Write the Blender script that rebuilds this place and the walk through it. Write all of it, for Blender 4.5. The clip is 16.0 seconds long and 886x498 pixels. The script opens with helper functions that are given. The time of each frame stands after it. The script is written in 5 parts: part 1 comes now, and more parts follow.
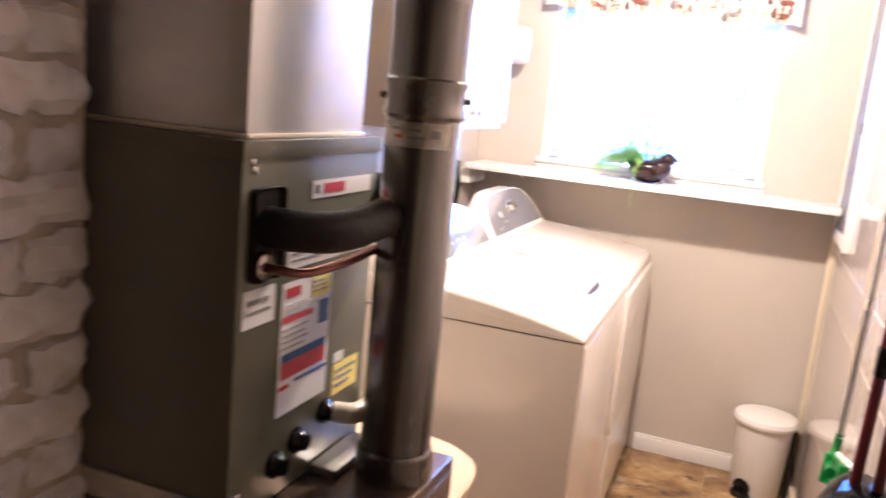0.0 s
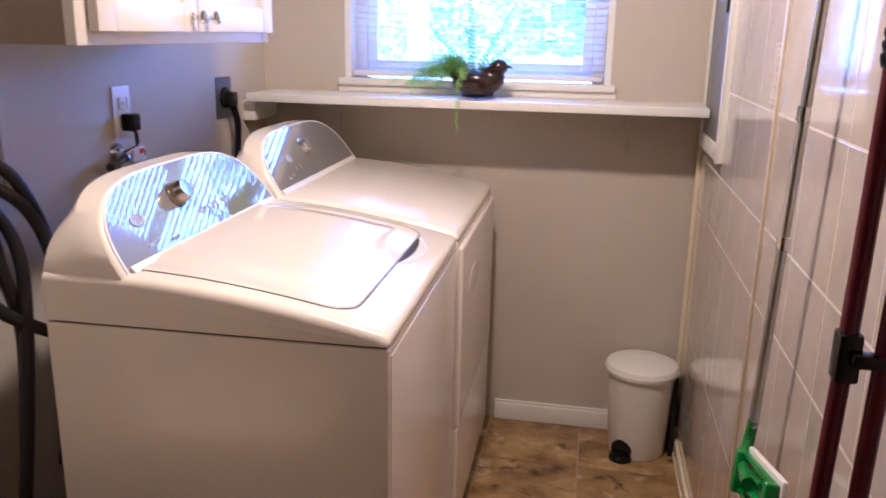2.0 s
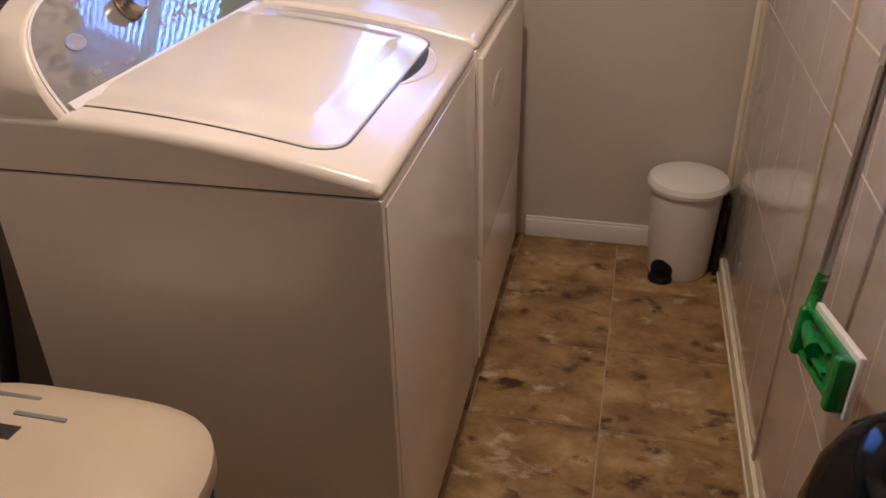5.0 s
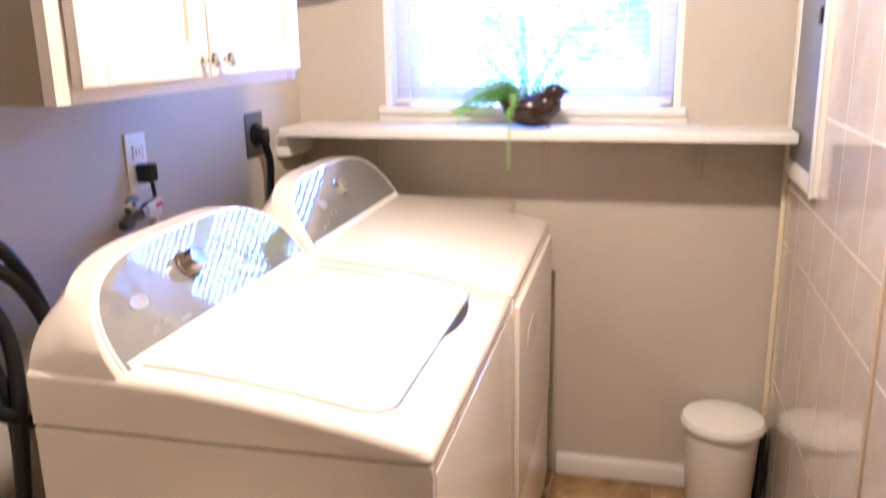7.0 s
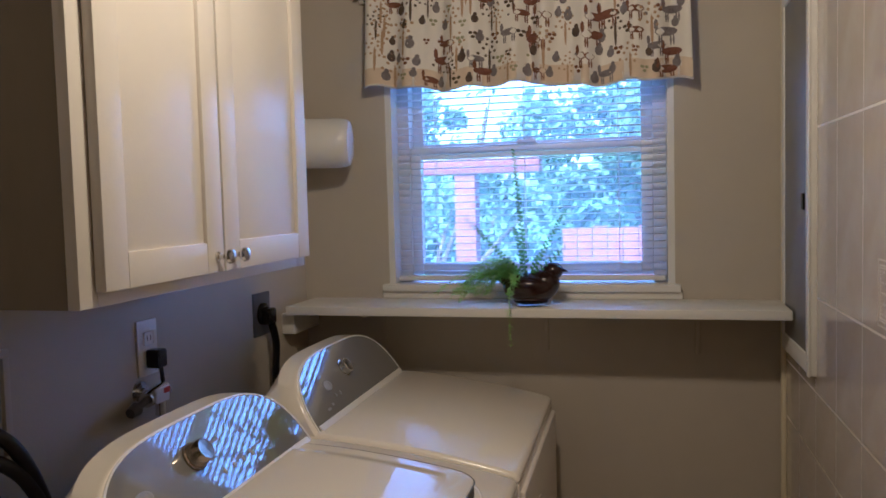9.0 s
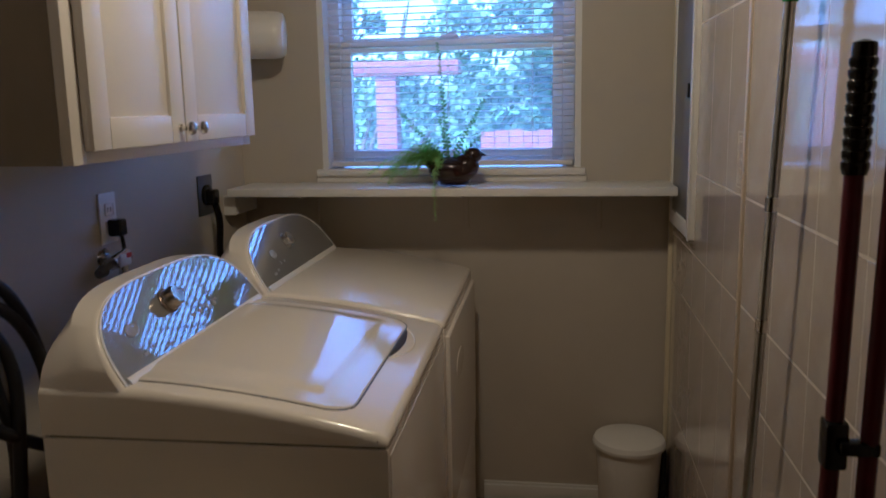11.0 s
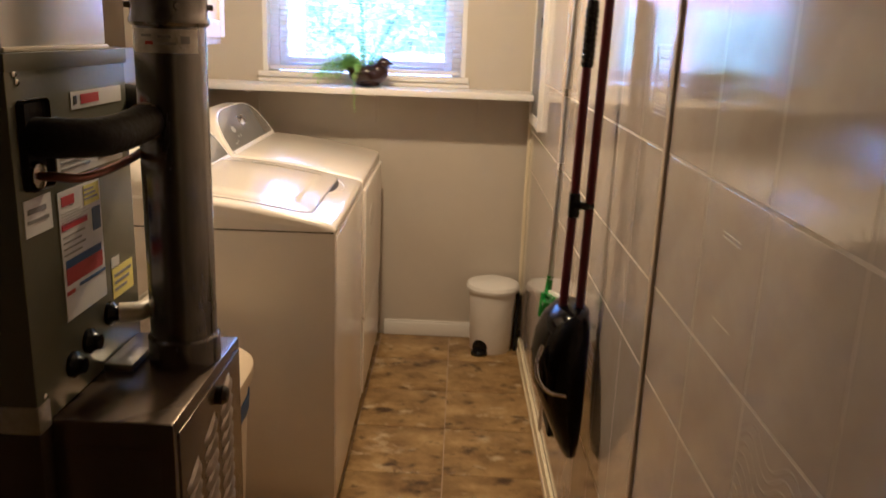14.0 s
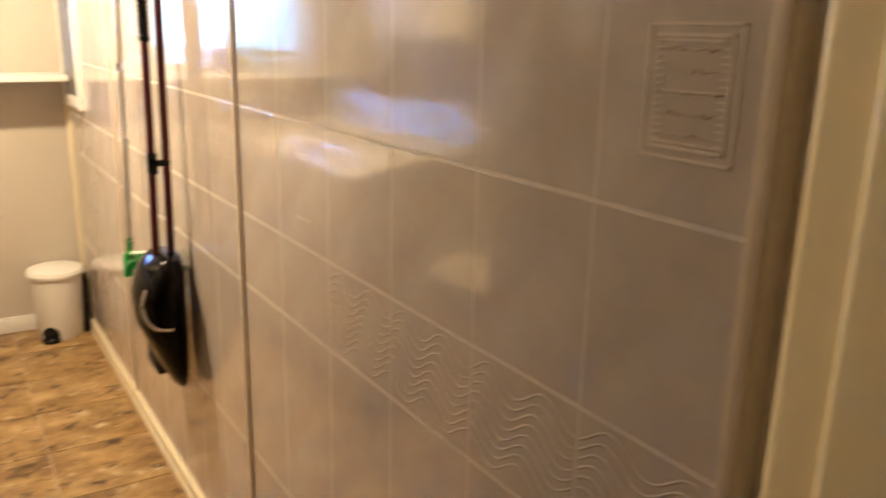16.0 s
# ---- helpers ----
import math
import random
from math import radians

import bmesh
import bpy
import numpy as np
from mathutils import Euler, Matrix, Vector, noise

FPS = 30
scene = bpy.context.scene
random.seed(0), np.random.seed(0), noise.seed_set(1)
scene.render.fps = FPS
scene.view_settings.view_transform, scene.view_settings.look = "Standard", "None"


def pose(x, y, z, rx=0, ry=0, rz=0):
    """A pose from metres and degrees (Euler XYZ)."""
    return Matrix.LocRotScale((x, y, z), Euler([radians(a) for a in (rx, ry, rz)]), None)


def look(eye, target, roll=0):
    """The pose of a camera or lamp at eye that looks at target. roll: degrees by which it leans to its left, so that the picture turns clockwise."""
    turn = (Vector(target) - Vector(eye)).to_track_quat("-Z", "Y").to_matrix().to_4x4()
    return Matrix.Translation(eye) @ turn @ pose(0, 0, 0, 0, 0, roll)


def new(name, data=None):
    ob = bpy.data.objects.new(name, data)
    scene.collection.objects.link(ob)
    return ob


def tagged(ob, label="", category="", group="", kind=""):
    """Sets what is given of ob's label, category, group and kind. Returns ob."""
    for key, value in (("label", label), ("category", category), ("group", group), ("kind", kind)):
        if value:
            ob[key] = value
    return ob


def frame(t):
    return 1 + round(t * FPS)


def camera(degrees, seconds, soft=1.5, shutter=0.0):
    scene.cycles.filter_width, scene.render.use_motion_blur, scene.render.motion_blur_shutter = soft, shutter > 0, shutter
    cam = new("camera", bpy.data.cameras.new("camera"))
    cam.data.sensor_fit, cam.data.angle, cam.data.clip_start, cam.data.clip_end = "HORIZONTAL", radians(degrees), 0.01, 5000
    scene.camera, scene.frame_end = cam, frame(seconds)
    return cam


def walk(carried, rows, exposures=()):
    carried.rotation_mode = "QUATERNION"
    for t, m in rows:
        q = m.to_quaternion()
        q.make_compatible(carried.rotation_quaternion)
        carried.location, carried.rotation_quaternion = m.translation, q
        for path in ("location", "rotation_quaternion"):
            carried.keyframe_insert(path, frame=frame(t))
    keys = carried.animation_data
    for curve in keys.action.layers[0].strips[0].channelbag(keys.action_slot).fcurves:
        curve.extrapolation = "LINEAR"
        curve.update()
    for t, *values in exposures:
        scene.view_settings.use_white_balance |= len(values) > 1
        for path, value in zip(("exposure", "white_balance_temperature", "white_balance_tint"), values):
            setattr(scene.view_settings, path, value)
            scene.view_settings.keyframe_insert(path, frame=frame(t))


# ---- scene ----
cam = camera(57.5, 16.0, soft=1.6, shutter=0.5)
PATH = [
    (0, (0.089, -0.116, 1.402), (-0.605, 1.722, 1.027), 5.5),
    (0.5, (0.053, 0.051, 1.364), (-0.413, 1.964, 1.013), 6.4),
    (0.9, (0.03, 0.227, 1.348), (-0.39, 2.139, 0.935), 6.1),
    (1, (0.04, 0.265, 1.348), (-0.43, 2.166, 0.94), 5.5),
    (1.5, (0.096, 0.476, 1.34), (-0.348, 2.373, 0.887), 1.9),
    (2, (0.072, 0.585, 1.335), (-0.287, 2.483, 0.818), 1.1),
    (2.5, (0.056, 0.641, 1.345), (-0.199, 2.545, 0.787), -0.3),
    (3, (0.035, 0.734, 1.361), (-0.421, 2.622, 0.882), -0.7),
    (3.5, (0.053, 0.801, 1.351), (-0.425, 2.59, 0.595), -0.4),
    (4, (0.078, 0.835, 1.324), (-0.312, 2.533, 0.342), -1.5),
    (4.1, (0.085, 0.836, 1.313), (-0.299, 2.528, 0.318), -1.4),
    (6.3, (0.048, 0.851, 1.315), (-0.454, 2.556, 0.4), -1.5),
    (6.5, (0.051, 0.852, 1.342), (-0.453, 2.608, 0.526), -1.5),
    (7, (0.023, 0.839, 1.385), (-0.464, 2.711, 0.88), -1.0),
    (7.5, (0.021, 0.831, 1.419), (-0.46, 2.753, 1.152), -1.1),
    (8, (0.027, 0.82, 1.446), (-0.482, 2.749, 1.303), -1.8),
    (8.2, (0.028, 0.816, 1.449), (-0.507, 2.74, 1.338), -2.3),
    (10.3, (0.017, 0.721, 1.425), (-0.3, 2.68, 1.176), -2.6),
    (10.5, (0.016, 0.661, 1.41), (-0.275, 2.614, 1.094), -3.5),
    (11, (0.047, 0.548, 1.39), (-0.25, 2.495, 1.042), -1.1),
    (11.3, (0.07, 0.473, 1.378), (-0.239, 2.411, 0.993), -1.0),
    (11.5, (0.083, 0.428, 1.374), (-0.215, 2.368, 0.99), -2.1),
    (12, (0.08, 0.317, 1.368), (-0.192, 2.254, 0.952), -2.6),
    (12.5, (0.048, 0.155, 1.368), (-0.155, 2.1, 0.946), -1.5),
    (13, (0.06, -0.007, 1.375), (-0.067, 1.93, 0.896), -0.3),
    (13.5, (0.078, -0.148, 1.385), (0.018, 1.798, 0.93), 3.0),
    (14, (0.085, -0.311, 1.371), (0.056, 1.621, 0.853), 2.2),
    (14.2, (0.071, -0.39, 1.372), (0.09, 1.535, 0.828), 1.0),
    (14.5, (0.061, -0.473, 1.375), (0.173, 1.442, 0.809), 1.4),
    (14.7, (0.009, -0.501, 1.388), (0.251, 1.4, 0.817), 2.4),
    (15, (-0.045, -0.58, 1.371), (0.459, 1.274, 0.817), 0.3),
    (15.5, (-0.113, -0.606, 1.356), (0.653, 1.145, 0.77), 0.5),
    (16, (-0.108, -0.65, 1.357), (0.923, 0.981, 0.83), 1.3),
]
EXPOSURES = [(0, 5.92, 3620, 35), (0.5, 5.87, 3620, 35), (1, 5.37, 3620, 36), (1.5, 4.99, 3620, 36), (2, 4.64, 3620, 36), (2.5, 4.24, 3620, 36), (3, 4.04, 3620, 36), (3.5, 3.41, 3700, 37), (4, 3.17, 3800, 37), (6.3, 5.39, 3640, 31), (6.5, 5.39, 3640, 31), (7, 5.24, 3660, 32), (7.5, 4.39, 3660, 32), (8, 3.74, 3660, 30), (10.3, 2.54, 3620, 24), (10.5, 2.54, 3620, 24), (11, 2.64, 3620, 24), (12, 3.14, 3780, 28), (12.5, 3.51, 3670, 28), (13, 3.84, 3950, 28), (14, 4.55, 3950, 28), (14.5, 5.07, 3950, 28), (15, 5.37, 4000, 24), (15.5, 5.49, 4000, 24), (16, 5.77, 4000, 24)]
walk(cam, [(t, look(eye, target, roll)) for t, eye, target, roll in PATH], EXPOSURES)


# ---- world, sun, lamps ----
world = bpy.data.worlds.new("sky")
scene.world = world
world.use_nodes = True
wn = world.node_tree.nodes
sky = wn.new("ShaderNodeTexSky")
sky.sky_type = "NISHITA"
sky.sun_disc = False
sky.sun_elevation = radians(50)
sky.sun_rotation = radians(200)
sky.ozone_density, sky.dust_density, sky.air_density = 1.8, 2.5, 1.0
haze = wn.new("ShaderNodeHueSaturation")                  # thin white haze over the whole sky
haze.inputs["Saturation"].default_value = 0.58
world.node_tree.links.new(sky.outputs[0], haze.inputs["Color"])
world.node_tree.links.new(haze.outputs[0], wn["Background"].inputs[0])
wn["Background"].inputs[1].default_value = 0.15

sun = new("sun", bpy.data.lights.new("sun", "SUN"))
sun.data.energy, sun.data.angle, sun.data.color = 3.5, radians(0.5), (1.0, 0.93, 0.82)
sun.matrix_world = look((-1.5, -4.0, 6.0), (0, 0, 0))

LAMP = (-0.22, 1.94, 2.11)
bulb = new("bulb", bpy.data.lights.new("bulb", "POINT"))
bulb.data.energy, bulb.data.color, bulb.data.shadow_soft_size = 4.3, (1.0, 0.57, 0.14), 0.05
bulb.location = LAMP


# ---- materials ----
def material(name, color, rough=0.5, metal=0.0, color2=None, scale=8.0, bump=0.0, bump_scale=60.0, detail=6.0, coat=0.0,
             spec=0.5, random_tint=0.0, rough_var=0.0, stretch=(1, 1, 1)):
    m = bpy.data.materials.new(name)
    m.use_nodes = True
    nt = m.node_tree
    b = nt.nodes["Principled BSDF"]
    b.inputs["Roughness"].default_value = rough
    b.inputs["Metallic"].default_value = metal
    b.inputs["Coat Weight"].default_value = coat
    b.inputs["Coat Roughness"].default_value = 0.06
    b.inputs["Specular IOR Level"].default_value = spec
    b.inputs["Base Color"].default_value = (*color, 1)
    tc = nt.nodes.new("ShaderNodeTexCoord")
    mp = nt.nodes.new("ShaderNodeMapping")
    mp.inputs["Scale"].default_value = stretch
    nt.links.new(tc.outputs["Object"], mp.inputs[0])
    out = None
    if color2:
        n = nt.nodes.new("ShaderNodeTexNoise")
        n.inputs["Scale"].default_value = scale
        n.inputs["Detail"].default_value = detail
        n.inputs["Roughness"].default_value = 0.6
        nt.links.new(mp.outputs[0], n.inputs["Vector"])
        r = nt.nodes.new("ShaderNodeValToRGB")
        r.color_ramp.elements[0].position, r.color_ramp.elements[1].position = 0.35, 0.68
        r.color_ramp.elements[0].color, r.color_ramp.elements[1].color = (*color, 1), (*color2, 1)
        nt.links.new(n.outputs["Fac"], r.inputs[0])
        out = r.outputs[0]
        if rough_var:
            mr = nt.nodes.new("ShaderNodeMapRange")
            mr.inputs["To Min"].default_value, mr.inputs["To Max"].default_value = rough - rough_var, rough + rough_var
            nt.links.new(n.outputs["Fac"], mr.inputs[0])
            nt.links.new(mr.outputs[0], b.inputs["Roughness"])
    if random_tint:
        oi = nt.nodes.new("ShaderNodeObjectInfo")
        mr = nt.nodes.new("ShaderNodeMapRange")
        mr.inputs["To Min"].default_value, mr.inputs["To Max"].default_value = 1 - random_tint, 1 + random_tint
        nt.links.new(oi.outputs["Random"], mr.inputs[0])
        hs = nt.nodes.new("ShaderNodeHueSaturation")
        hs.inputs["Color"].default_value = (*color, 1)
        if out:
            nt.links.new(out, hs.inputs["Color"])
        nt.links.new(mr.outputs[0], hs.inputs["Value"])
        out = hs.outputs[0]
    if out:
        nt.links.new(out, b.inputs["Base Color"])
    if bump:
        n2 = nt.nodes.new("ShaderNodeTexNoise")
        n2.inputs["Scale"].default_value = bump_scale
        n2.inputs["Detail"].default_value = 3
        nt.links.new(mp.outputs[0], n2.inputs["Vector"])
        bp = nt.nodes.new("ShaderNodeBump")
        bp.inputs["Strength"].default_value = bump
        bp.inputs["Distance"].default_value = 0.003
        nt.links.new(n2.outputs["Fac"], bp.inputs["Height"])
        nt.links.new(bp.outputs[0], b.inputs["Normal"])
    return m


def floor_material():
    m = bpy.data.materials.new("stone_vinyl")
    m.use_nodes = True
    nt = m.node_tree
    b = nt.nodes["Principled BSDF"]
    b.inputs["Roughness"].default_value = 0.42
    geo = nt.nodes.new("ShaderNodeNewGeometry")
    oi = nt.nodes.new("ShaderNodeObjectInfo")
    off = nt.nodes.new("ShaderNodeVectorMath")
    off.operation = "MULTIPLY_ADD"
    off.inputs[1].default_value = (9, 5, 7)
    nt.links.new(oi.outputs["Random"], off.inputs[0])
    stretch = nt.nodes.new("ShaderNodeMapping")
    stretch.inputs["Scale"].default_value = (0.85, 1.15, 1.0)
    nt.links.new(geo.outputs["Position"], stretch.inputs[0])
    nt.links.new(stretch.outputs[0], off.inputs[2])

    def noise_at(scale, detail, distort, rough=0.55):
        n = nt.nodes.new("ShaderNodeTexNoise")
        n.inputs["Scale"].default_value, n.inputs["Detail"].default_value = scale, detail
        n.inputs["Distortion"].default_value, n.inputs["Roughness"].default_value = distort, rough
        nt.links.new(off.outputs[0], n.inputs["Vector"])
        return n

    def ramp(n, stops):
        r = nt.nodes.new("ShaderNodeValToRGB")
        e = r.color_ramp.elements
        while len(e) < len(stops):
            e.new(0.5)
        for el, (p, c) in zip(e, stops):
            el.position, el.color = p, (*c, 1)
        nt.links.new(n.outputs["Fac"], r.inputs[0])
        return r

    big = ramp(noise_at(8, 6, 0.15, 0.68), [(0.30, (0.115, 0.062, 0.010)), (0.44, (0.23, 0.142, 0.026)), (0.57, (0.345, 0.226, 0.047)), (0.70, (0.47, 0.335, 0.10))])
    dark = ramp(noise_at(13, 4, 0.1, 0.6), [(0.31, (1, 1, 1)), (0.42, (0, 0, 0))])
    light = ramp(noise_at(11, 5, 0.15, 0.66), [(0.58, (0, 0, 0)), (0.70, (1, 1, 1))])
    mix1, mix2 = nt.nodes.new("ShaderNodeMix"), nt.nodes.new("ShaderNodeMix")
    for mx in (mix1, mix2):
        mx.data_type = "RGBA"
    nt.links.new(dark.outputs[0], mix1.inputs["Factor"])
    nt.links.new(big.outputs[0], mix1.inputs[6])
    mix1.inputs[7].default_value = (0.055, 0.028, 0.012, 1)
    nt.links.new(light.outputs[0], mix2.inputs["Factor"])
    nt.links.new(mix1.outputs[2], mix2.inputs[6])
    mix2.inputs[7].default_value = (0.54, 0.44, 0.23, 1)
    nt.links.new(mix2.outputs[2], b.inputs["Base Color"])
    fine = noise_at(120, 3, 0)
    bp = nt.nodes.new("ShaderNodeBump")
    bp.inputs["Strength"].default_value, bp.inputs["Distance"].default_value = 0.15, 0.002
    nt.links.new(fine.outputs["Fac"], bp.inputs["Height"])
    nt.links.new(bp.outputs[0], b.inputs["Normal"])
    return m


def glass_material(name):
    m = bpy.data.materials.new(name)
    m.use_nodes = True
    b = m.node_tree.nodes["Principled BSDF"]
    b.inputs["Transmission Weight"].default_value = 1.0
    b.inputs["Roughness"].default_value = 0.0
    b.inputs["IOR"].default_value = 1.1
    return m


def leaf_material(name, c1, c2, scale, through_light):
    """Leaf that lets part of the light shine through."""
    m = material(name, c1, 0.5, color2=c2, scale=scale)
    nt = m.node_tree
    b, out = nt.nodes["Principled BSDF"], nt.nodes["Material Output"]
    tr, mx = nt.nodes.new("ShaderNodeBsdfTranslucent"), nt.nodes.new("ShaderNodeMixShader")
    nt.links.new(b.inputs["Base Color"].links[0].from_socket, tr.inputs[0])
    mx.inputs[0].default_value = through_light
    nt.links.new(b.outputs[0], mx.inputs[1])
    nt.links.new(tr.outputs[0], mx.inputs[2])
    nt.links.new(mx.outputs[0], out.inputs[0])
    return m


def hazy_glass(name, veil):
    """Clear pane with a translucent veil that scatters daylight, put in as glare haze."""
    m = glass_material(name)
    nt = m.node_tree
    b, out = nt.nodes["Principled BSDF"], nt.nodes["Material Output"]
    tr, mx = nt.nodes.new("ShaderNodeBsdfTranslucent"), nt.nodes.new("ShaderNodeMixShader")
    tr.inputs[0].default_value = (0.84, 0.84, 0.83, 1)
    mx.inputs[0].default_value = veil
    nt.links.new(b.outputs[0], mx.inputs[1])
    nt.links.new(tr.outputs[0], mx.inputs[2])
    nt.links.new(mx.outputs[0], out.inputs[0])
    return m


WALL = material("greige_wall_paint", (0.492, 0.448, 0.362), 0.62, color2=(0.527, 0.483, 0.396), scale=3, bump=0.12, bump_scale=220)
# unseen ceiling, darkened so that it bounces less light
CEIL = material("unseen_dark_ceiling", (0.24, 0.215, 0.18), 0.8, color2=(0.20, 0.18, 0.15), scale=2, bump=0.2, bump_scale=150)
CREAM = material("cream_gloss_paint", (0.76, 0.68, 0.44), 0.34, color2=(0.79, 0.72, 0.48), scale=5, bump=0.08, bump_scale=90)
CASING = material("yellowed_gloss_paint", (0.80, 0.68, 0.34), 0.3, color2=(0.83, 0.72, 0.39), scale=5, bump=0.08, bump_scale=90)
WHITE = material("white_trim_paint", (0.76, 0.74, 0.70), 0.4, color2=(0.80, 0.78, 0.74), scale=6, bump=0.06, bump_scale=120)
CAB = material("cabinet_white_lacquer", (0.62, 0.58, 0.51), 0.34, color2=(0.65, 0.61, 0.54), scale=4, bump=0.05, bump_scale=160)
# cabinet sides far darker than the front: their shade is in the colour
CABSIDE = material("cabinet_side_in_shade", (0.20, 0.165, 0.115), 0.45, color2=(0.235, 0.195, 0.14), scale=6, bump=0.05, stretch=(1, 1, 0.2))
ENAMEL = material("white_appliance_enamel", (0.79, 0.735, 0.64), 0.22, color2=(0.81, 0.755, 0.66), scale=3, bump=0.04, bump_scale=400, coat=0.35)
LIDW = material("white_washer_lid_enamel", (0.79, 0.735, 0.64), 0.10, color2=(0.80, 0.75, 0.655), scale=3, bump=0.012, bump_scale=300, coat=0.8)
SILVER = material("silver_console_film", (0.34, 0.34, 0.355), 0.03, 0.5, color2=(0.37, 0.37, 0.38), scale=4, bump=0.035, bump_scale=15)
CHROME = material("chrome", (0.72, 0.71, 0.69), 0.16, 1.0, color2=(0.66, 0.65, 0.62), scale=20)
BRASSY = material("satin_nickel_knob", (0.33, 0.28, 0.21), 0.24, 1.0, color2=(0.40, 0.34, 0.26), scale=30)
SEAM = material("dark_gap", (0.03, 0.028, 0.026), 0.7, color2=(0.045, 0.042, 0.04), scale=20)
TILE = material("beige_gloss_tile", (0.49, 0.425, 0.36), 0.12, color2=(0.555, 0.50, 0.435), scale=9, detail=8, bump=0.04, bump_scale=9, coat=0.6, rough_var=0.03)
INSERT = material("cream_tile_relief", (0.68, 0.61, 0.51), 0.2, color2=(0.72, 0.65, 0.55), scale=12, coat=0.4)
GROUT = material("light_grout", (0.66, 0.60, 0.51), 0.55, color2=(0.60, 0.54, 0.45), scale=30)
STRIP = material("tan_panel_strip", (0.50, 0.42, 0.28), 0.35, color2=(0.55, 0.46, 0.31), scale=12)
FLOORM = floor_material()
FGROUT = material("floor_grout", (0.48, 0.38, 0.25), 0.75, color2=(0.38, 0.29, 0.18), scale=14, bump=0.2)
GALV = material("galvanised_steel", (0.56, 0.56, 0.55), 0.32, 0.95, color2=(0.44, 0.44, 0.43), scale=16, bump=0.05, bump_scale=25, rough_var=0.07)
FLUE = material("flue_pipe_steel", (0.29, 0.28, 0.268), 0.25, 0.95, color2=(0.17, 0.162, 0.152), scale=10, bump=0.06, bump_scale=14, stretch=(3, 3, 0.4), rough_var=0.08)
OLIVE = material("grey_olive_furnace_paint", (0.118, 0.122, 0.086), 0.36, 0.3, color2=(0.14, 0.143, 0.103), scale=5, bump=0.06, bump_scale=120)
BRONZE = material("brown_furnace_paint", (0.105, 0.078, 0.046), 0.25, 0.6, color2=(0.14, 0.105, 0.065), scale=7, bump=0.06, bump_scale=90, rough_var=0.06)
PLENUM = material("plenum_sheet_metal", (0.74, 0.75, 0.78), 0.34, 0.75, color2=(0.66, 0.67, 0.70), scale=7, bump=0.05, bump_scale=30)
PANBLK = material("glossy_black_polypropylene", (0.003, 0.003, 0.004), 0.11, spec=0.14, color2=(0.006, 0.006, 0.007), scale=18, bump=0.03)
BLACK = material("black_plastic", (0.004, 0.004, 0.005), 0.17, spec=0.3, color2=(0.010, 0.010, 0.011), scale=25, bump=0.06)
FOAM = material("black_foam_insulation", (0.008, 0.007, 0.007), 0.62, spec=0.3, color2=(0.014, 0.013, 0.012), scale=40, bump=0.5, bump_scale=90)
# tan that stands for lamplight on the black foam line
FOAMLIT = material("tan_lamplight_on_foam", (0.22, 0.155, 0.09), 0.7, color2=(0.28, 0.20, 0.12), scale=40, bump=0.3, bump_scale=120)
COPPER = material("tarnished_copper_tube", (0.20, 0.085, 0.05), 0.36, 1.0, color2=(0.14, 0.06, 0.04), scale=30)
RED = material("dark_red_pole_lacquer", (0.075, 0.004, 0.005), 0.34, color2=(0.095, 0.005, 0.006), scale=20, spec=0.35)
GREEN = material("green_mop_plastic", (0.030, 0.185, 0.004), 0.25, color2=(0.042, 0.23, 0.007), scale=16)
PVC = material("cream_pvc_pipe", (0.66, 0.60, 0.46), 0.35, color2=(0.70, 0.64, 0.50), scale=10)
TUBW = material("yellowed_white_plastic", (0.64, 0.54, 0.35), 0.34, color2=(0.68, 0.58, 0.39), scale=5, bump=0.05, bump_scale=120)
BINW = material("white_plastic", (0.76, 0.74, 0.70), 0.3, color2=(0.79, 0.77, 0.74), scale=5, bump=0.05, bump_scale=120)
CERAMIC = material("brown_glazed_ceramic", (0.016, 0.007, 0.006), 0.2, color2=(0.030, 0.011, 0.008), scale=16, coat=0.12)
SOIL = material("potting_soil", (0.03, 0.02, 0.013), 0.95, color2=(0.06, 0.04, 0.025), scale=60, bump=0.7)
FERN = leaf_material("bright_fern_leaf", (0.42, 0.66, 0.09), (0.50, 0.74, 0.15), 20, 0.5)
FERN2 = leaf_material("dark_fern_leaf", (0.12, 0.28, 0.04), (0.17, 0.36, 0.06), 20, 0.45)
VINYL = material("white_vinyl_frame", (0.80, 0.80, 0.80), 0.35, color2=(0.77, 0.77, 0.77), scale=6)
BLIND = material("white_blind_slat", (0.80, 0.80, 0.82), 0.4, color2=(0.76, 0.76, 0.79), scale=10)
# pane with glare haze mixed into the glass
GLASS = hazy_glass("window_glass", 0.11)
FABRIC = material("cream_cotton_fabric", (0.78, 0.745, 0.69), 0.85, color2=(0.82, 0.785, 0.73), scale=14, bump=0.35, bump_scale=420)
PRINTS = [material("brown_print", (0.15, 0.065, 0.035), 0.85, color2=(0.20, 0.09, 0.05), scale=60), material("grey_print", (0.16, 0.14, 0.16), 0.85, color2=(0.24, 0.22, 0.24), scale=60),
          material("tan_print", (0.40, 0.27, 0.14), 0.85, color2=(0.45, 0.32, 0.18), scale=60), material("dark_print", (0.07, 0.05, 0.045), 0.85, color2=(0.12, 0.09, 0.07), scale=60),
          material("olive_print", (0.30, 0.30, 0.17), 0.85, color2=(0.36, 0.35, 0.21), scale=60)]
PAPER = material("white_paper_label", (0.74, 0.74, 0.76), 0.45, color2=(0.70, 0.70, 0.72), scale=20)
YELLOW = material("yellow_label", (0.78, 0.70, 0.04), 0.45, color2=(0.74, 0.66, 0.05), scale=20)
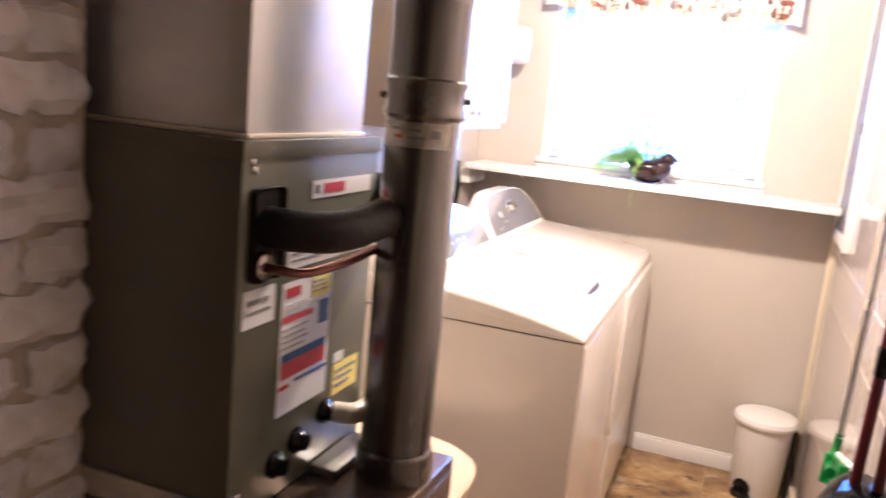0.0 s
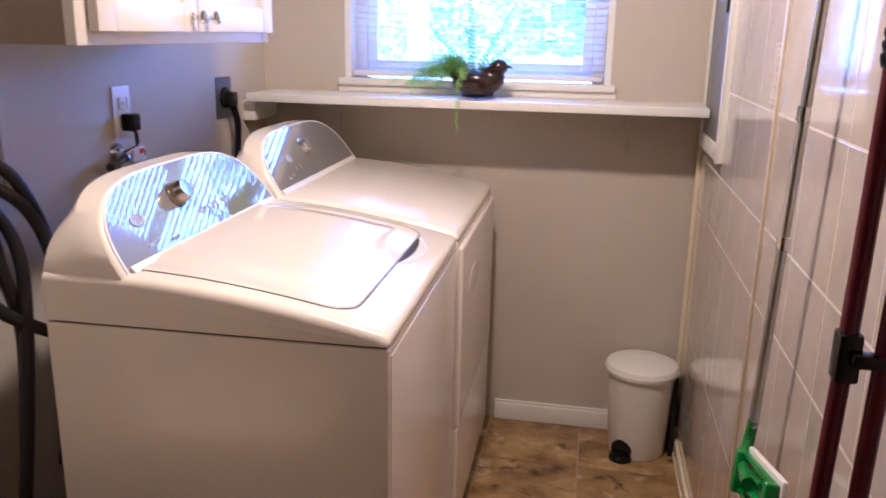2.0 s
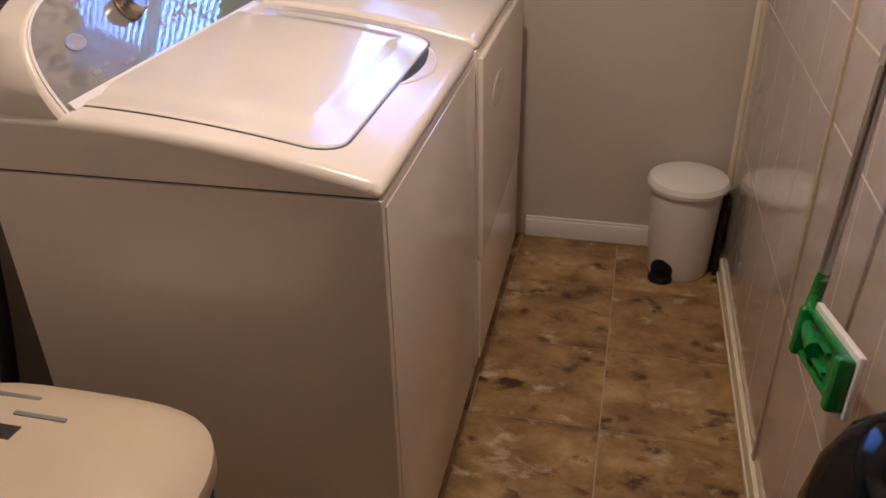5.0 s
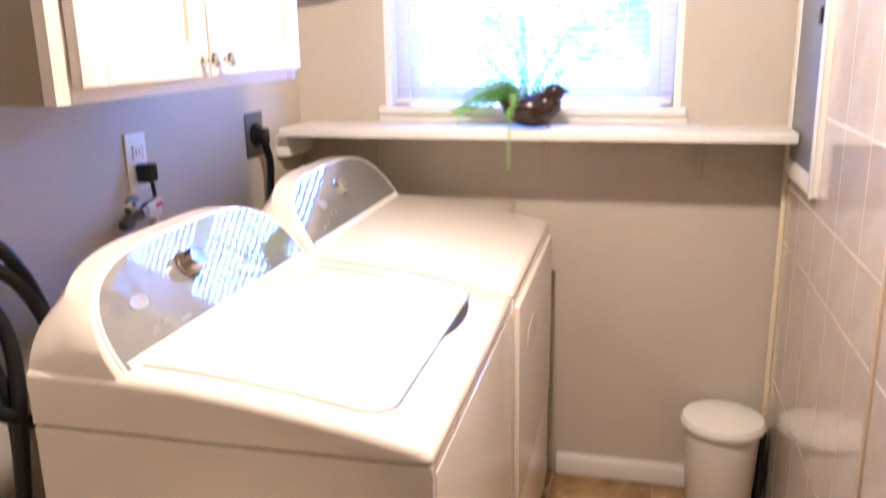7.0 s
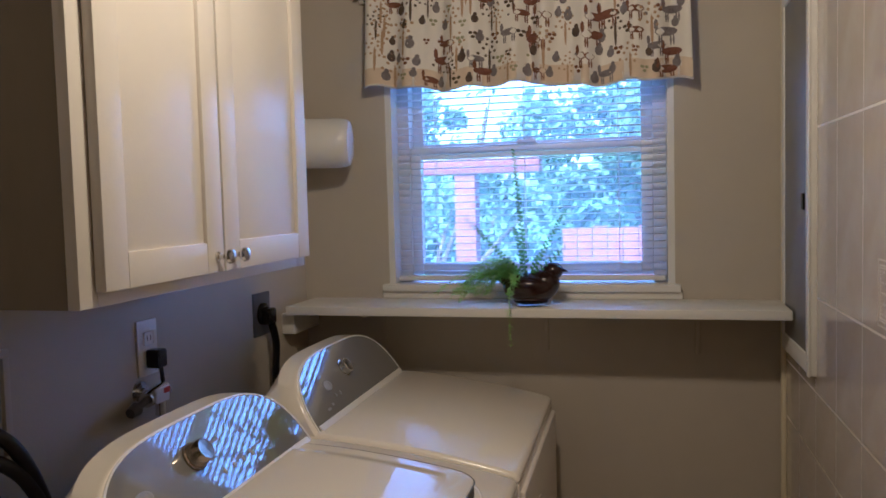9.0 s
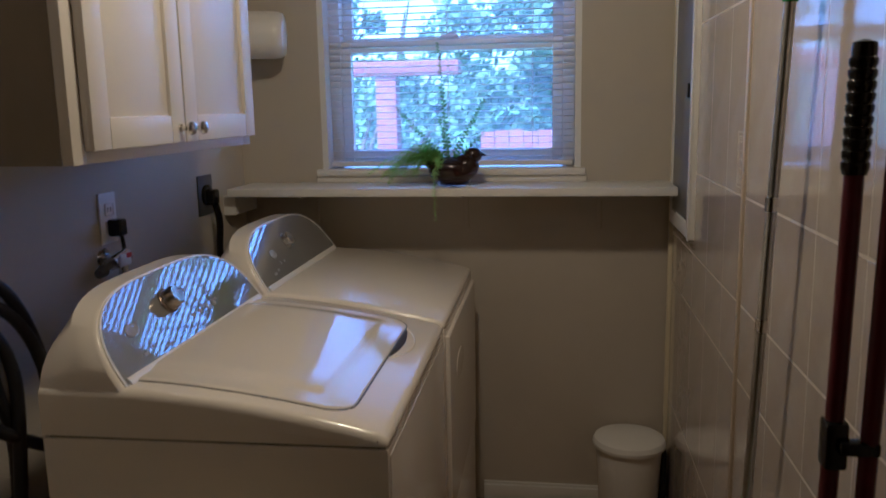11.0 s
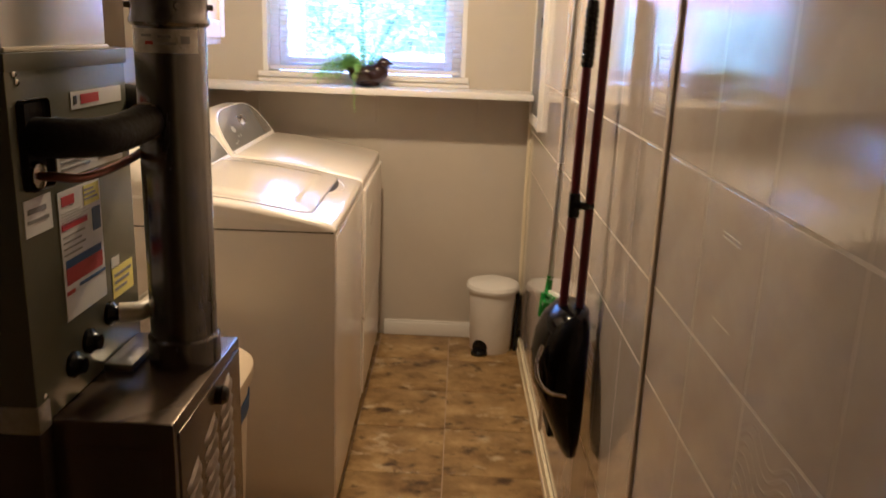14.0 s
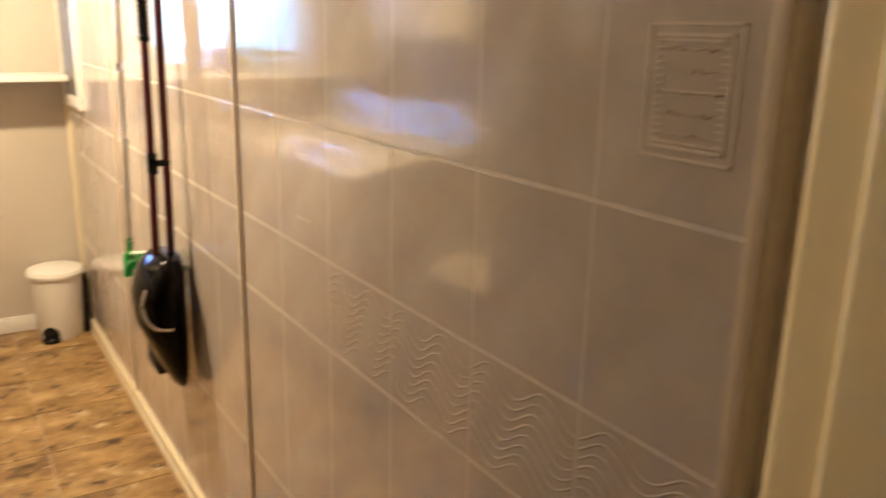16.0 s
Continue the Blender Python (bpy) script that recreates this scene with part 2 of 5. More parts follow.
REDINK = material("red_ink", (0.42, 0.03, 0.03), 0.5, color2=(0.47, 0.045, 0.04), scale=30)
BLUEINK = material("blue_ink", (0.035, 0.09, 0.30), 0.5, color2=(0.05, 0.11, 0.34), scale=30)
GREYINK = material("grey_ink", (0.22, 0.22, 0.24), 0.5, color2=(0.28, 0.28, 0.30), scale=30)
PANELG = material("grey_breaker_panel", (0.20, 0.20, 0.205), 0.4, 0.2, color2=(0.235, 0.235, 0.24), scale=6, bump=0.05)
BRICK = material("white_painted_brick", (0.82, 0.79, 0.79), 0.34, color2=(0.64, 0.59, 0.57), scale=22, bump=1.0, bump_scale=45, random_tint=0.12)
MORTAR = material("painted_mortar", (0.52, 0.46, 0.40), 0.85, color2=(0.40, 0.35, 0.29), scale=25, bump=0.6)
TAPE = material("foil_tape", (0.60, 0.57, 0.50), 0.3, 0.75, color2=(0.42, 0.39, 0.33), scale=40, bump=0.9, bump_scale=60)
HOSE = material("dark_rubber_hose", (0.009, 0.009, 0.011), 0.42, color2=(0.016, 0.016, 0.019), scale=14)
HOSEG = material("grey_drain_hose", (0.018, 0.017, 0.017), 0.45, color2=(0.03, 0.028, 0.027), scale=14)
GRASS = material("lawn", (0.06, 0.12, 0.03), 0.9, color2=(0.10, 0.17, 0.05), scale=9, bump=0.6)
LEAF = leaf_material("hedge_leaf", (0.125, 0.175, 0.08), (0.17, 0.23, 0.11), 3, 0.4)
REDWOOD = material("red_stained_timber", (0.17, 0.045, 0.042), 0.6, color2=(0.135, 0.036, 0.033), scale=7, bump=0.2, stretch=(1, 1, 6))
BARK = material("bark", (0.10, 0.07, 0.045), 0.9, color2=(0.15, 0.11, 0.07), scale=20, bump=0.8)
HEM = material("tan_hem_band", (0.66, 0.55, 0.40), 0.85, color2=(0.70, 0.59, 0.44), scale=30, bump=0.3, bump_scale=420)
# tone of the unseen rear walls, picked for the light they bounce
REARW = material("unseen_rear_wall", (0.36, 0.32, 0.25), 0.55, color2=(0.30, 0.26, 0.20), scale=6, stretch=(6, 6, 0.6))
DARKPL = material("dark_grey_plate", (0.07, 0.07, 0.075), 0.4, color2=(0.09, 0.09, 0.095), scale=20)
PALEG = material("pale_grey_print", (0.42, 0.42, 0.44), 0.3, color2=(0.46, 0.46, 0.48), scale=30)
EMBLEM = material("grey_emblem", (0.30, 0.30, 0.315), 0.35, color2=(0.34, 0.34, 0.355), scale=30)
# louvres paler than the panel they sit on
LOUVRE = material("pale_louvre_metal", (0.30, 0.255, 0.20), 0.34, 0.6, color2=(0.36, 0.31, 0.25), scale=30)


# ---- mesh helpers ----
def bm_new():
    return bmesh.new()


def box(bm, x0, x1, y0, y1, z0, z1, bevel=0.0, seg=2):
    r = bmesh.ops.create_cube(bm, size=1.0, matrix=Matrix.Translation(((x0 + x1) / 2, (y0 + y1) / 2, (z0 + z1) / 2)) @ Matrix.Diagonal((abs(x1 - x0), abs(y1 - y0), abs(z1 - z0), 1)))
    if bevel:
        es = list({e for v in r["verts"] for e in v.link_edges})
        bmesh.ops.bevel(bm, geom=es, offset=bevel, segments=seg, profile=0.6, affect="EDGES")
    return bm


def frame_between(p0, p1):
    d = (Vector(p1) - Vector(p0))
    return d.length, Matrix.Translation((Vector(p0) + Vector(p1)) / 2) @ d.to_track_quat("Z", "Y").to_matrix().to_4x4()


def cyl(bm, p0, p1, r0, r1=None, seg=20, caps=True):
    length, m = frame_between(p0, p1)
    bmesh.ops.create_cone(bm, cap_ends=caps, segments=seg, radius1=r0, radius2=r0 if r1 is None else r1, depth=length, matrix=m)
    return bm


def ball(bm, c, r, seg=14, squash=(1, 1, 1)):
    bmesh.ops.create_uvsphere(bm, u_segments=seg, v_segments=max(6, seg // 2), radius=r, matrix=Matrix.Translation(c) @ Matrix.Diagonal((*squash, 1)))
    return bm


def lathe(bm, profile, seg=32, m=Matrix()):
    """Turns (radius, height) pairs about z."""
    rings = []
    for r, z in profile:
        rings.append([bm.verts.new(m @ Vector((r * math.cos(2 * math.pi * k / seg), r * math.sin(2 * math.pi * k / seg), z))) for k in range(seg)])
    for a, b in zip(rings, rings[1:]):
        for k in range(seg):
            bm.faces.new((a[k], a[(k + 1) % seg], b[(k + 1) % seg], b[k]))
    bm.faces.new(list(reversed(rings[0])))
    bm.faces.new(rings[-1])
    return bm


def loft(bm, rings, closed=True, caps=True):
    vs = [[bm.verts.new(p) for p in r] for r in rings]
    n = len(vs[0])
    for a, b in zip(vs, vs[1:]):
        for k in range(n if closed else n - 1):
            bm.faces.new((a[k], a[(k + 1) % n], b[(k + 1) % n], b[k]))
    if caps and closed:
        bm.faces.new(list(reversed(vs[0])))
        bm.faces.new(vs[-1])
    return bm


def tube(bm, pts, r, seg=10, steps=6, radii=None):
    """A round tube along a smooth line through the points."""
    pts = [Vector(p) for p in pts]
    line = []
    for i in range(len(pts) - 1):
        p0, p1, p2, p3 = pts[max(i - 1, 0)], pts[i], pts[i + 1], pts[min(i + 2, len(pts) - 1)]
        for s in range(steps):
            t = s / steps
            line.append(0.5 * ((2 * p1) + (p2 - p0) * t + (2 * p0 - 5 * p1 + 4 * p2 - p3) * t * t + (3 * p1 - p0 - 3 * p2 + p3) * t ** 3))
    line.append(pts[-1])
    rings, up = [], Vector((0.31, 0.17, 0.94)).normalized()
    for i, p in enumerate(line):
        d = (line[min(i + 1, len(line) - 1)] - line[max(i - 1, 0)]).normalized()
        a = d.cross(up)
        if a.length < 1e-4:
            a = d.orthogonal()
        a.normalize()
        b = d.cross(a).normalized()
        rr = r if radii is None else radii[0] + (radii[1] - radii[0]) * i / (len(line) - 1)
        rings.append([p + a * rr * math.cos(2 * math.pi * k / seg) + b * rr * math.sin(2 * math.pi * k / seg) for k in range(seg)])
    return loft(bm, rings)


def mesh_of(name, bm, mat, smooth=True):
    bmesh.ops.recalc_face_normals(bm, faces=bm.faces[:])
    me = bpy.data.meshes.new(name)
    bm.to_mesh(me)
    bm.free()
    me.materials.append(mat)
    if smooth:
        me.shade_smooth()
        for p in me.polygons:
            p.use_smooth = True
        me.set_sharp_from_angle(angle=radians(32))
    return me


def part(name, bm, mat, parent, label="", smooth=True):
    ob = new(name, mesh_of(name, bm, mat, smooth))
    ob.parent = parent
    return tagged(ob, label)


def thing(name, label, category, at=(0, 0, 0), group="", kind=""):
    ob = new(name)
    ob.location = at
    ob.empty_display_size = 0.05
    return tagged(ob, label, category, group, kind)


def solid(name, bm, mat, label, category, kind="", group="", smooth=True):
    return tagged(new(name, mesh_of(name, bm, mat, smooth)), label, category, group, kind)


# ---- the room's plan ----
LEFT, BACK, CEILING, REAR = -1.062, 3.24, 2.42, -6.0
WX0, WX1, WZ0, WZ1 = -0.775, 0.098, 1.185, 2.02          # window opening
RW = pose(0.431, 0, 0, 0, 0, 0.65)                       # the tiled wall, out of square


def structure(name, bm, mat, label, category="wall"):
    return solid(name, bm, mat, label, category, "structure", smooth=False)


b = bm_new()
box(b, LEFT - 0.12, WX0, BACK, BACK + 0.14, 0, CEILING)
box(b, WX1, 0.60, BACK, BACK + 0.14, 0, CEILING)
box(b, WX0, WX1, BACK, BACK + 0.14, 0, WZ0)
box(b, WX0, WX1, BACK, BACK + 0.14, WZ1, CEILING)
wall_back = structure("wall_back", b, WALL, "greige painted wall with a window opening above a shelf")
wall_left = structure("wall_left", box(bm_new(), LEFT - 0.12, LEFT, 0.25, BACK, 0, CEILING), WALL, "greige painted wall behind washer and dryer")
# unseen rear walls, kept apart to control bounced light
wall_left_rear = structure("wall_left_rear", box(bm_new(), LEFT - 0.12, LEFT, REAR, 0.25, 0, CEILING), REARW, "unseen side wall behind, toned for its bounced light")
wall_rear = structure("wall_rear", box(bm_new(), LEFT - 0.12, 1.7, REAR - 0.12, REAR, 0, CEILING), REARW, "unseen end wall set far back to cut bounced light")
ceiling = structure("ceiling", box(bm_new(), LEFT - 0.2, 1.7, REAR - 0.2, BACK + 0.2, CEILING, CEILING + 0.1), CEIL, "unseen ceiling kept dark to cut bounced light", "ceiling")
subfloor = structure("floor", box(bm_new(), LEFT - 0.2, 1.7, REAR - 0.2, BACK + 0.02, -0.08, -0.0025), FGROUT, "stone-look vinyl tile floor in mottled brown", "floor")
b = bm_new()
box(b, -0.0002, 0.13, -0.266, BACK + 0.05, 0, CEILING)
box(b, 0.028, 0.13, -0.46, -0.266, 0, CEILING)
box(b, 0.0, 0.028, -0.46, -0.266, 2.1, CEILING)
wall_tiled = structure("wall_right", b, GROUT, "beige glossy tile-panel wall with tan joint strips")
wall_tiled.matrix_world = RW
b = bm_new()
box(b, 0.004, 0.13, -0.95, -0.45, 0, CEILING)
wall_near = structure("wall_near", b, CREAM, "cream gloss painted wall beside the doorway")
wall_near.matrix_world = RW
# unseen too, toned for its bounced light
wall_right_rear = structure("wall_right_rear", box(bm_new(), 0.006, 0.13, REAR, -0.95, 0, CEILING), REARW, "unseen side wall behind, toned for its bounced light")
wall_right_rear.matrix_world = RW


# ---- trim of the room ----
b = bm_new()
box(b, -0.23, 0.34, BACK - 0.014, BACK, 0, 0.062, 0.004)
box(b, -0.23, 0.34, BACK - 0.009, BACK, 0.062, 0.072, 0.003)
solid("baseboard", b, WHITE, "white painted baseboard along the back wall", "baseboard", "structure")
b = bm_new()
box(b, -0.012, -0.0, -0.25, 3.22, 0, 0.052, 0.004)
box(b, -0.016, -0.0, -0.25, 3.22, 0, 0.012, 0.003)
base_r = solid("baseboard", b, CREAM, "cream painted baseboard along the tiled wall", "baseboard", "structure")
base_r.matrix_world = RW
b = bm_new()
box(b, -0.016, 0.028, -0.40, -0.298, 0, 2.1, 0.012, 4)
box(b, -0.024, 0.028, -0.45, -0.346, 0, 2.1, 0.010, 4)
casing = solid("door_casing", b, CASING, "cream gloss moulded door casing", "door casing", "structure")
casing.matrix_world = RW
b = bm_new()
box(b, -0.004, 0.0, -0.2685, -0.250, 0, CEILING - 0.01, 0.0015)
edge_strip = solid("edge_trim", b, STRIP, "tan edge trim ending the tile panels", "trim", "structure")
edge_strip.matrix_world = RW
for u in (0.990, 2.240):
    b = bm_new()
    box(b, -0.006, 0.004, u - 0.009, u + 0.009, 0.05, CEILING - 0.01, 0.003)
    s = solid("trim", b, STRIP, "tan vertical joint strip between tile panels", "trim", "structure")
    s.matrix_world = RW
b = bm_new()
box(b, -0.014, 0.0, 3.205, 3.222, 0.05, CEILING - 0.01, 0.005)
s = solid("trim", b, CREAM, "cream corner strip where tiles meet the back wall", "trim", "structure")
s.matrix_world = RW

# ---- shelf under the window ----
shelf = thing("wall_shelf", "long white painted shelf below the window", "shelf", (0, 0, 0))
part("board", box(bm_new(), -1.03, 0.380, 3.010, BACK, 1.114, 1.140, 0.004), WHITE, shelf)
for sx in (-0.80, -0.28, 0.16):
    b = bm_new()
    box(b, sx - 0.008, sx + 0.008, BACK - 0.005, BACK, 0.98, 1.114, 0.003)
    box(b, sx - 0.008, sx + 0.008, BACK - 0.2, BACK - 0.005, 1.104, 1.114, 0.002)
    part("bracket", b, WALL, shelf, "painted steel shelf bracket")
part("end_block", box(bm_new(), LEFT, -1.02, 3.05, BACK, 1.05, 1.114, 0.004), WHITE, shelf)

# ---- window ----
window = tagged(thing("window_1", "white vinyl sash window with lowered open blinds", "window"), kind="structure")
b = bm_new()
for x0, x1, z0, z1 in ((WX0, WX0 + 0.02, WZ0, WZ1), (WX1 - 0.02, WX1, WZ0, WZ1), (WX0, WX1, WZ1 - 0.02, WZ1)):
    box(b, x0, x1, BACK + 0.002, BACK + 0.138, z0, z1)
part("window_frame", b, VINYL, window, smooth=False)
part("window_sill", box(bm_new(), WX0 - 0.015, WX1 + 0.015, BACK - 0.03, BACK + 0.138, WZ0 - 0.022, WZ0, 0.004), WHITE, window)
part("apron", box(bm_new(), WX0 - 0.018, WX1 + 0.02, BACK - 0.018, BACK, 1.140, 1.163, 0.004), WHITE, window)


def sash(z0, z1, yc, name):
    b = bm_new()
    x0, x1, w = WX0 + 0.06, WX1 - 0.06, 0.034
    box(b, x0, x0 + w, yc - 0.016, yc + 0.016, z0, z1, 0.004)
    box(b, x1 - w, x1, yc - 0.016, yc + 0.016, z0, z1, 0.004)
    box(b, x0 + w, x1 - w, yc - 0.016, yc + 0.016, z0, z0 + 0.04, 0.004)
    box(b, x0 + w, x1 - w, yc - 0.016, yc + 0.016, z1 - 0.04, z1, 0.004)
    s = part(name, b, VINYL, window)
    p = part("pane", box(bm_new(), x0 + w, x1 - w, yc - 0.002, yc + 0.002, z0 + 0.04, z1 - 0.04), GLASS, s, "clear glass", smooth=False)
    p.visible_shadow = False
    return s


lower = sash(WZ0 + 0.02, 1.615, BACK + 0.085, "lower_sash")
upper = sash(1.585, WZ1 - 0.02, BACK + 0.12, "upper_sash")
b = bm_new()
box(b, -0.37, -0.31, BACK + 0.07, BACK + 0.10, 1.616, 1.628, 0.003)
box(b, -0.345, -0.318, BACK + 0.06, BACK + 0.09, 1.628, 1.636, 0.003)
part("latch", b, VINYL, lower, "white sash latch")
b = bm_new()
for x0, x1 in ((WX0 + 0.02, WX0 + 0.06), (WX1 - 0.06, WX1 - 0.02)):
    box(b, x0, x1, BACK + 0.06, BACK + 0.138, WZ0, WZ1 - 0.02, 0.004)
part("jamb_track", b, VINYL, window)

# ---- blinds ----
blind = thing("window_blind", "white horizontal slat blind, slats open, lowered in the window", "blind")
b = bm_new()
box(b, WX0 + 0.024, WX1 - 0.024, BACK + 0.012, BACK + 0.042, 1.965, 1.998, 0.003)
part("head_rail", b, BLIND, blind)
part("bottom_rail", box(bm_new(), WX0 + 0.026, WX1 - 0.026, BACK + 0.015, BACK + 0.04, 1.192, 1.208, 0.004), BLIND, blind)
b = bm_new()
hw = 0.0125
loft(b, [[Vector((x, dy, 0.0016 * (1 - (dy / hw) ** 2) - dy * 0.06)) for dy in (-hw, -hw / 2, 0, hw / 2, hw)] +
         [Vector((x, dy, 0.0016 * (1 - (dy / hw) ** 2) - dy * 0.06 - 0.0005)) for dy in (hw, hw / 2, 0, -hw / 2, -hw)] for x in (WX0 + 0.026, WX1 - 0.026)])
slat_mesh = mesh_of("slat", b, BLIND)
zs = 1.222
while zs < 1.96:
    s = new("slat", slat_mesh)
    s.parent, s.location = blind, (0, BACK + 0.0275, zs)
    zs += 0.0215
for lx in (-0.62, -0.34, -0.06):
    for dy in (0.015, 0.0405):
        part("ladder_cord", cyl(bm_new(), (lx, BACK + dy, 1.2), (lx, BACK + dy, 1.97), 0.0008, seg=5), BLIND, blind)

# ---- valance ----
VX0, VX1, VZ0, VZ1 = -0.80, 0.138, 1.787, 2.155


def cloth(u, v):
    """A point of the gathered fabric; u along, v down, both 0 to 1."""
    x = VX0 + (VX1 - VX0) * u
    fold = math.sin(u * 46 + 1.2 * math.sin(u * 11)) * (0.010 + 0.010 * v) + 0.006 * math.sin(u * 90 + v * 2)
    hem = 0.007 * math.sin(u * 15 + 0.6) + 0.005 * math.sin(u * 41) - 0.028 * u
    return Vector((x + (u - 0.5) * 0.02 * v, BACK - 0.062 - fold - 0.012 * v, VZ1 - (VZ1 - VZ0) * v + hem * v))


valance = thing("window_valance", "cream cotton valance with brown woodland print on a rod", "curtain")
b = bm_new()
NU, NV = 170, 10
rows = [[b.verts.new(cloth(i / NU, j / NV)) for i in range(NU + 1)] for j in range(NV + 1)]
for j in range(NV):
    for i in range(NU):
        b.faces.new((rows[j][i], rows[j][i + 1], rows[j + 1][i + 1], rows[j + 1][i]))
cloth_ob = part("fabric", b, FABRIC, valance)
sm = cloth_ob.modifiers.new("thick", "SOLIDIFY")
sm.thickness, sm.offset = 0.0012, -1
rng = random.Random(4)


def motif(bm, u, v, shape, size):
    """A printed plain shape that follows the cloth."""
    def at(p):
        uu, vv = u + p[0] * size / (VX1 - VX0), v - p[1] * size / (VZ1 - VZ0)
        q = cloth(min(max(uu, 0.0), 1.0), min(max(vv, 0.0), 0.985))
        return q + Vector((0, -0.0026, 0))
    def blob(cx, cz, rx, rz, n=9):
        c = bm.verts.new(at((cx, cz)))
        ring = [bm.verts.new(at((cx + rx * math.cos(2 * math.pi * k / n), cz + rz * math.sin(2 * math.pi * k / n)))) for k in range(n)]
        for k in range(n):
            bm.faces.new((c, ring[k], ring[(k + 1) % n]))
    if shape == "tree":
        blob(0, -0.1, 0.05, 0.5, 8)
        for k in range(13):
            a, r = k * 2.4, 0.11 + 0.027 * k
            blob(r * math.cos(a), 0.42 + r * math.sin(a) * 1.1, 0.055, 0.055, 6)
    elif shape == "bush":
        blob(0, 0, 0.34, 0.4)
        blob(0.05, 0.42, 0.18, 0.2)
    elif shape == "leaf":
        for k in range(3):
            a = k * 2.1 + 0.5
            blob(0.2 * math.cos(a), 0.2 * math.sin(a), 0.16, 0.13, 7)
    elif shape == "log":
        blob(0, 0, 0.5, 0.2, 10)
        blob(-0.42, 0.3, 0.1, 0.26, 7)
        for k in (-0.3, -0.2, 0.2, 0.32):
            blob(k, -0.36, 0.045, 0.26, 6)
    else:
        blob(0, 0, 0.16, 0.16, 7)


hem = bm_new()
grid = [[hem.verts.new(cloth(i / NU, j) + Vector((0, -0.0017, 0))) for i in range(NU + 1)] for j in (0.85, 0.90, 0.95, 0.985)]
for a, c in zip(grid, grid[1:]):
    for i in range(NU):
        hem.faces.new((a[i], a[i + 1], c[i + 1], c[i]))
part("hem_band", hem, HEM, cloth_ob, "tan printed hem band")
kinds = ["tree", "bush", "leaf", "log", "dot"]
prints = {k: bm_new() for k in range(5)}
for row in range(7):
    for col in range(27):
        u = (col + 0.5 + rng.uniform(-0.35, 0.35) + (0.5 if row % 2 else 0)) / 27.5
        v = (row + 0.55 + rng.uniform(-0.25, 0.25)) / 7.2
        kd = ("log", "bush", "tree", "leaf", "bush")[col % 5] if row == 6 else rng.choices(kinds, (2.6, 3.0, 2.6, 2.0, 1.2))[0]
        size = {"tree": 0.078, "bush": 0.034, "leaf": 0.036, "log": 0.056, "dot": 0.026}[kd] * rng.uniform(0.8, 1.15)
        col_i = {"tree": rng.choice((2, 3)), "bush": rng.choice((1, 1, 3)), "leaf": rng.choice((4, 3, 0)), "log": rng.choice((0, 0, 1)), "dot": rng.choice((0, 3, 4, 1))}[kd]
        if 0.02 < u < 0.98:
            motif(prints[col_i], u, v, kd, size)
for k, pb in prints.items():
    me = bpy.data.meshes.new("print")
    pb.to_mesh(me)
    pb.free()
    me.materials.append(PRINTS[k])
    pr = new("print", me)
    pr.parent = cloth_ob
    tagged(pr, kind="stuff")
rod = bm_new()
cyl(rod, (VX0 - 0.03, BACK - 0.055, 2.085), (VX1 + 0.03, BACK - 0.055, 2.085), 0.008, seg=16)
part("rod", rod, CHROME, valance, "brushed metal curtain rod")
for ex in (VX0 - 0.035, VX1 + 0.035):
    b = bm_new()
    ball(b, (ex, BACK - 0.055, 2.085), 0.014)
    box(b, ex - 0.012, ex + 0.012, BACK - 0.008, BACK, 2.06, 2.11, 0.003)
    cyl(b, (ex, BACK - 0.008, 2.085), (ex, BACK - 0.05, 2.085), 0.005, seg=10)
    part("rod_bracket", b, CHROME, valance)

# ---- electrical panel on the tiled wall ----
panel = thing("breaker_panel", "grey metal breaker panel door in a white wooden frame", "electrical panel")
panel.matrix_world = RW
b = bm_new()
u0, u1, z0, z1 = 2.81, 3.19, 1.014, 1.98
box(b, -0.016, 0.004, u0, u0 + 0.05, z0, z1, 0.004)
box(b, -0.016, 0.004, u1 - 0.03, u1, z0, z1, 0.004)
box(b, -0.016, 0.004, u0 + 0.05, u1 - 0.03, z0, z0 + 0.045, 0.004)
box(b, -0.016, 0.004, u0 + 0.05, u1 - 0.03, z1 - 0.045, z1, 0.004)
box(b, -0.020, -0.014, u0 - 0.002, u0 + 0.018, z0 - 0.002, z1 + 0.002, 0.003)
part("wooden_frame", b, WHITE, panel)
b = bm_new()
box(b, -0.012, 0.0, u0 + 0.05, u1 - 0.03, z0 + 0.045, z1 - 0.045, 0.002)
door = part("panel_door", b, PANELG, panel)
b = bm_new()
box(b, -0.018, -0.012, u0 + 0.075, u0 + 0.1, 1.40, 1.44, 0.003)
part("latch", b, BLACK, door)

# ---- wall cabinet ----
cabinet = thing("wall_cabinet", "cream-white two-door wall cabinet above the washer", "cabinet")
CX, CY0, CY1, CZ0, CZ1 = -0.745, 1.765, 2.523, 1.305, 2.06
# sides and carcass carry their shade as dark colour
b = bm_new()
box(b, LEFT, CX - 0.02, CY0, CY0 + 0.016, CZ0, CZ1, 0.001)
part("side_panel", b, CABSIDE, cabinet, "side panel with its shade put into a dark tan")
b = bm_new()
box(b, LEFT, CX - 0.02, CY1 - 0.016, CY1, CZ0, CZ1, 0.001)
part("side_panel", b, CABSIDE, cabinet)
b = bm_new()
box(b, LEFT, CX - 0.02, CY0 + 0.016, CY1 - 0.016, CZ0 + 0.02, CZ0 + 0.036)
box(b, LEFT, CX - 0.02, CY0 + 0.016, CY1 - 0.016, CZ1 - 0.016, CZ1)
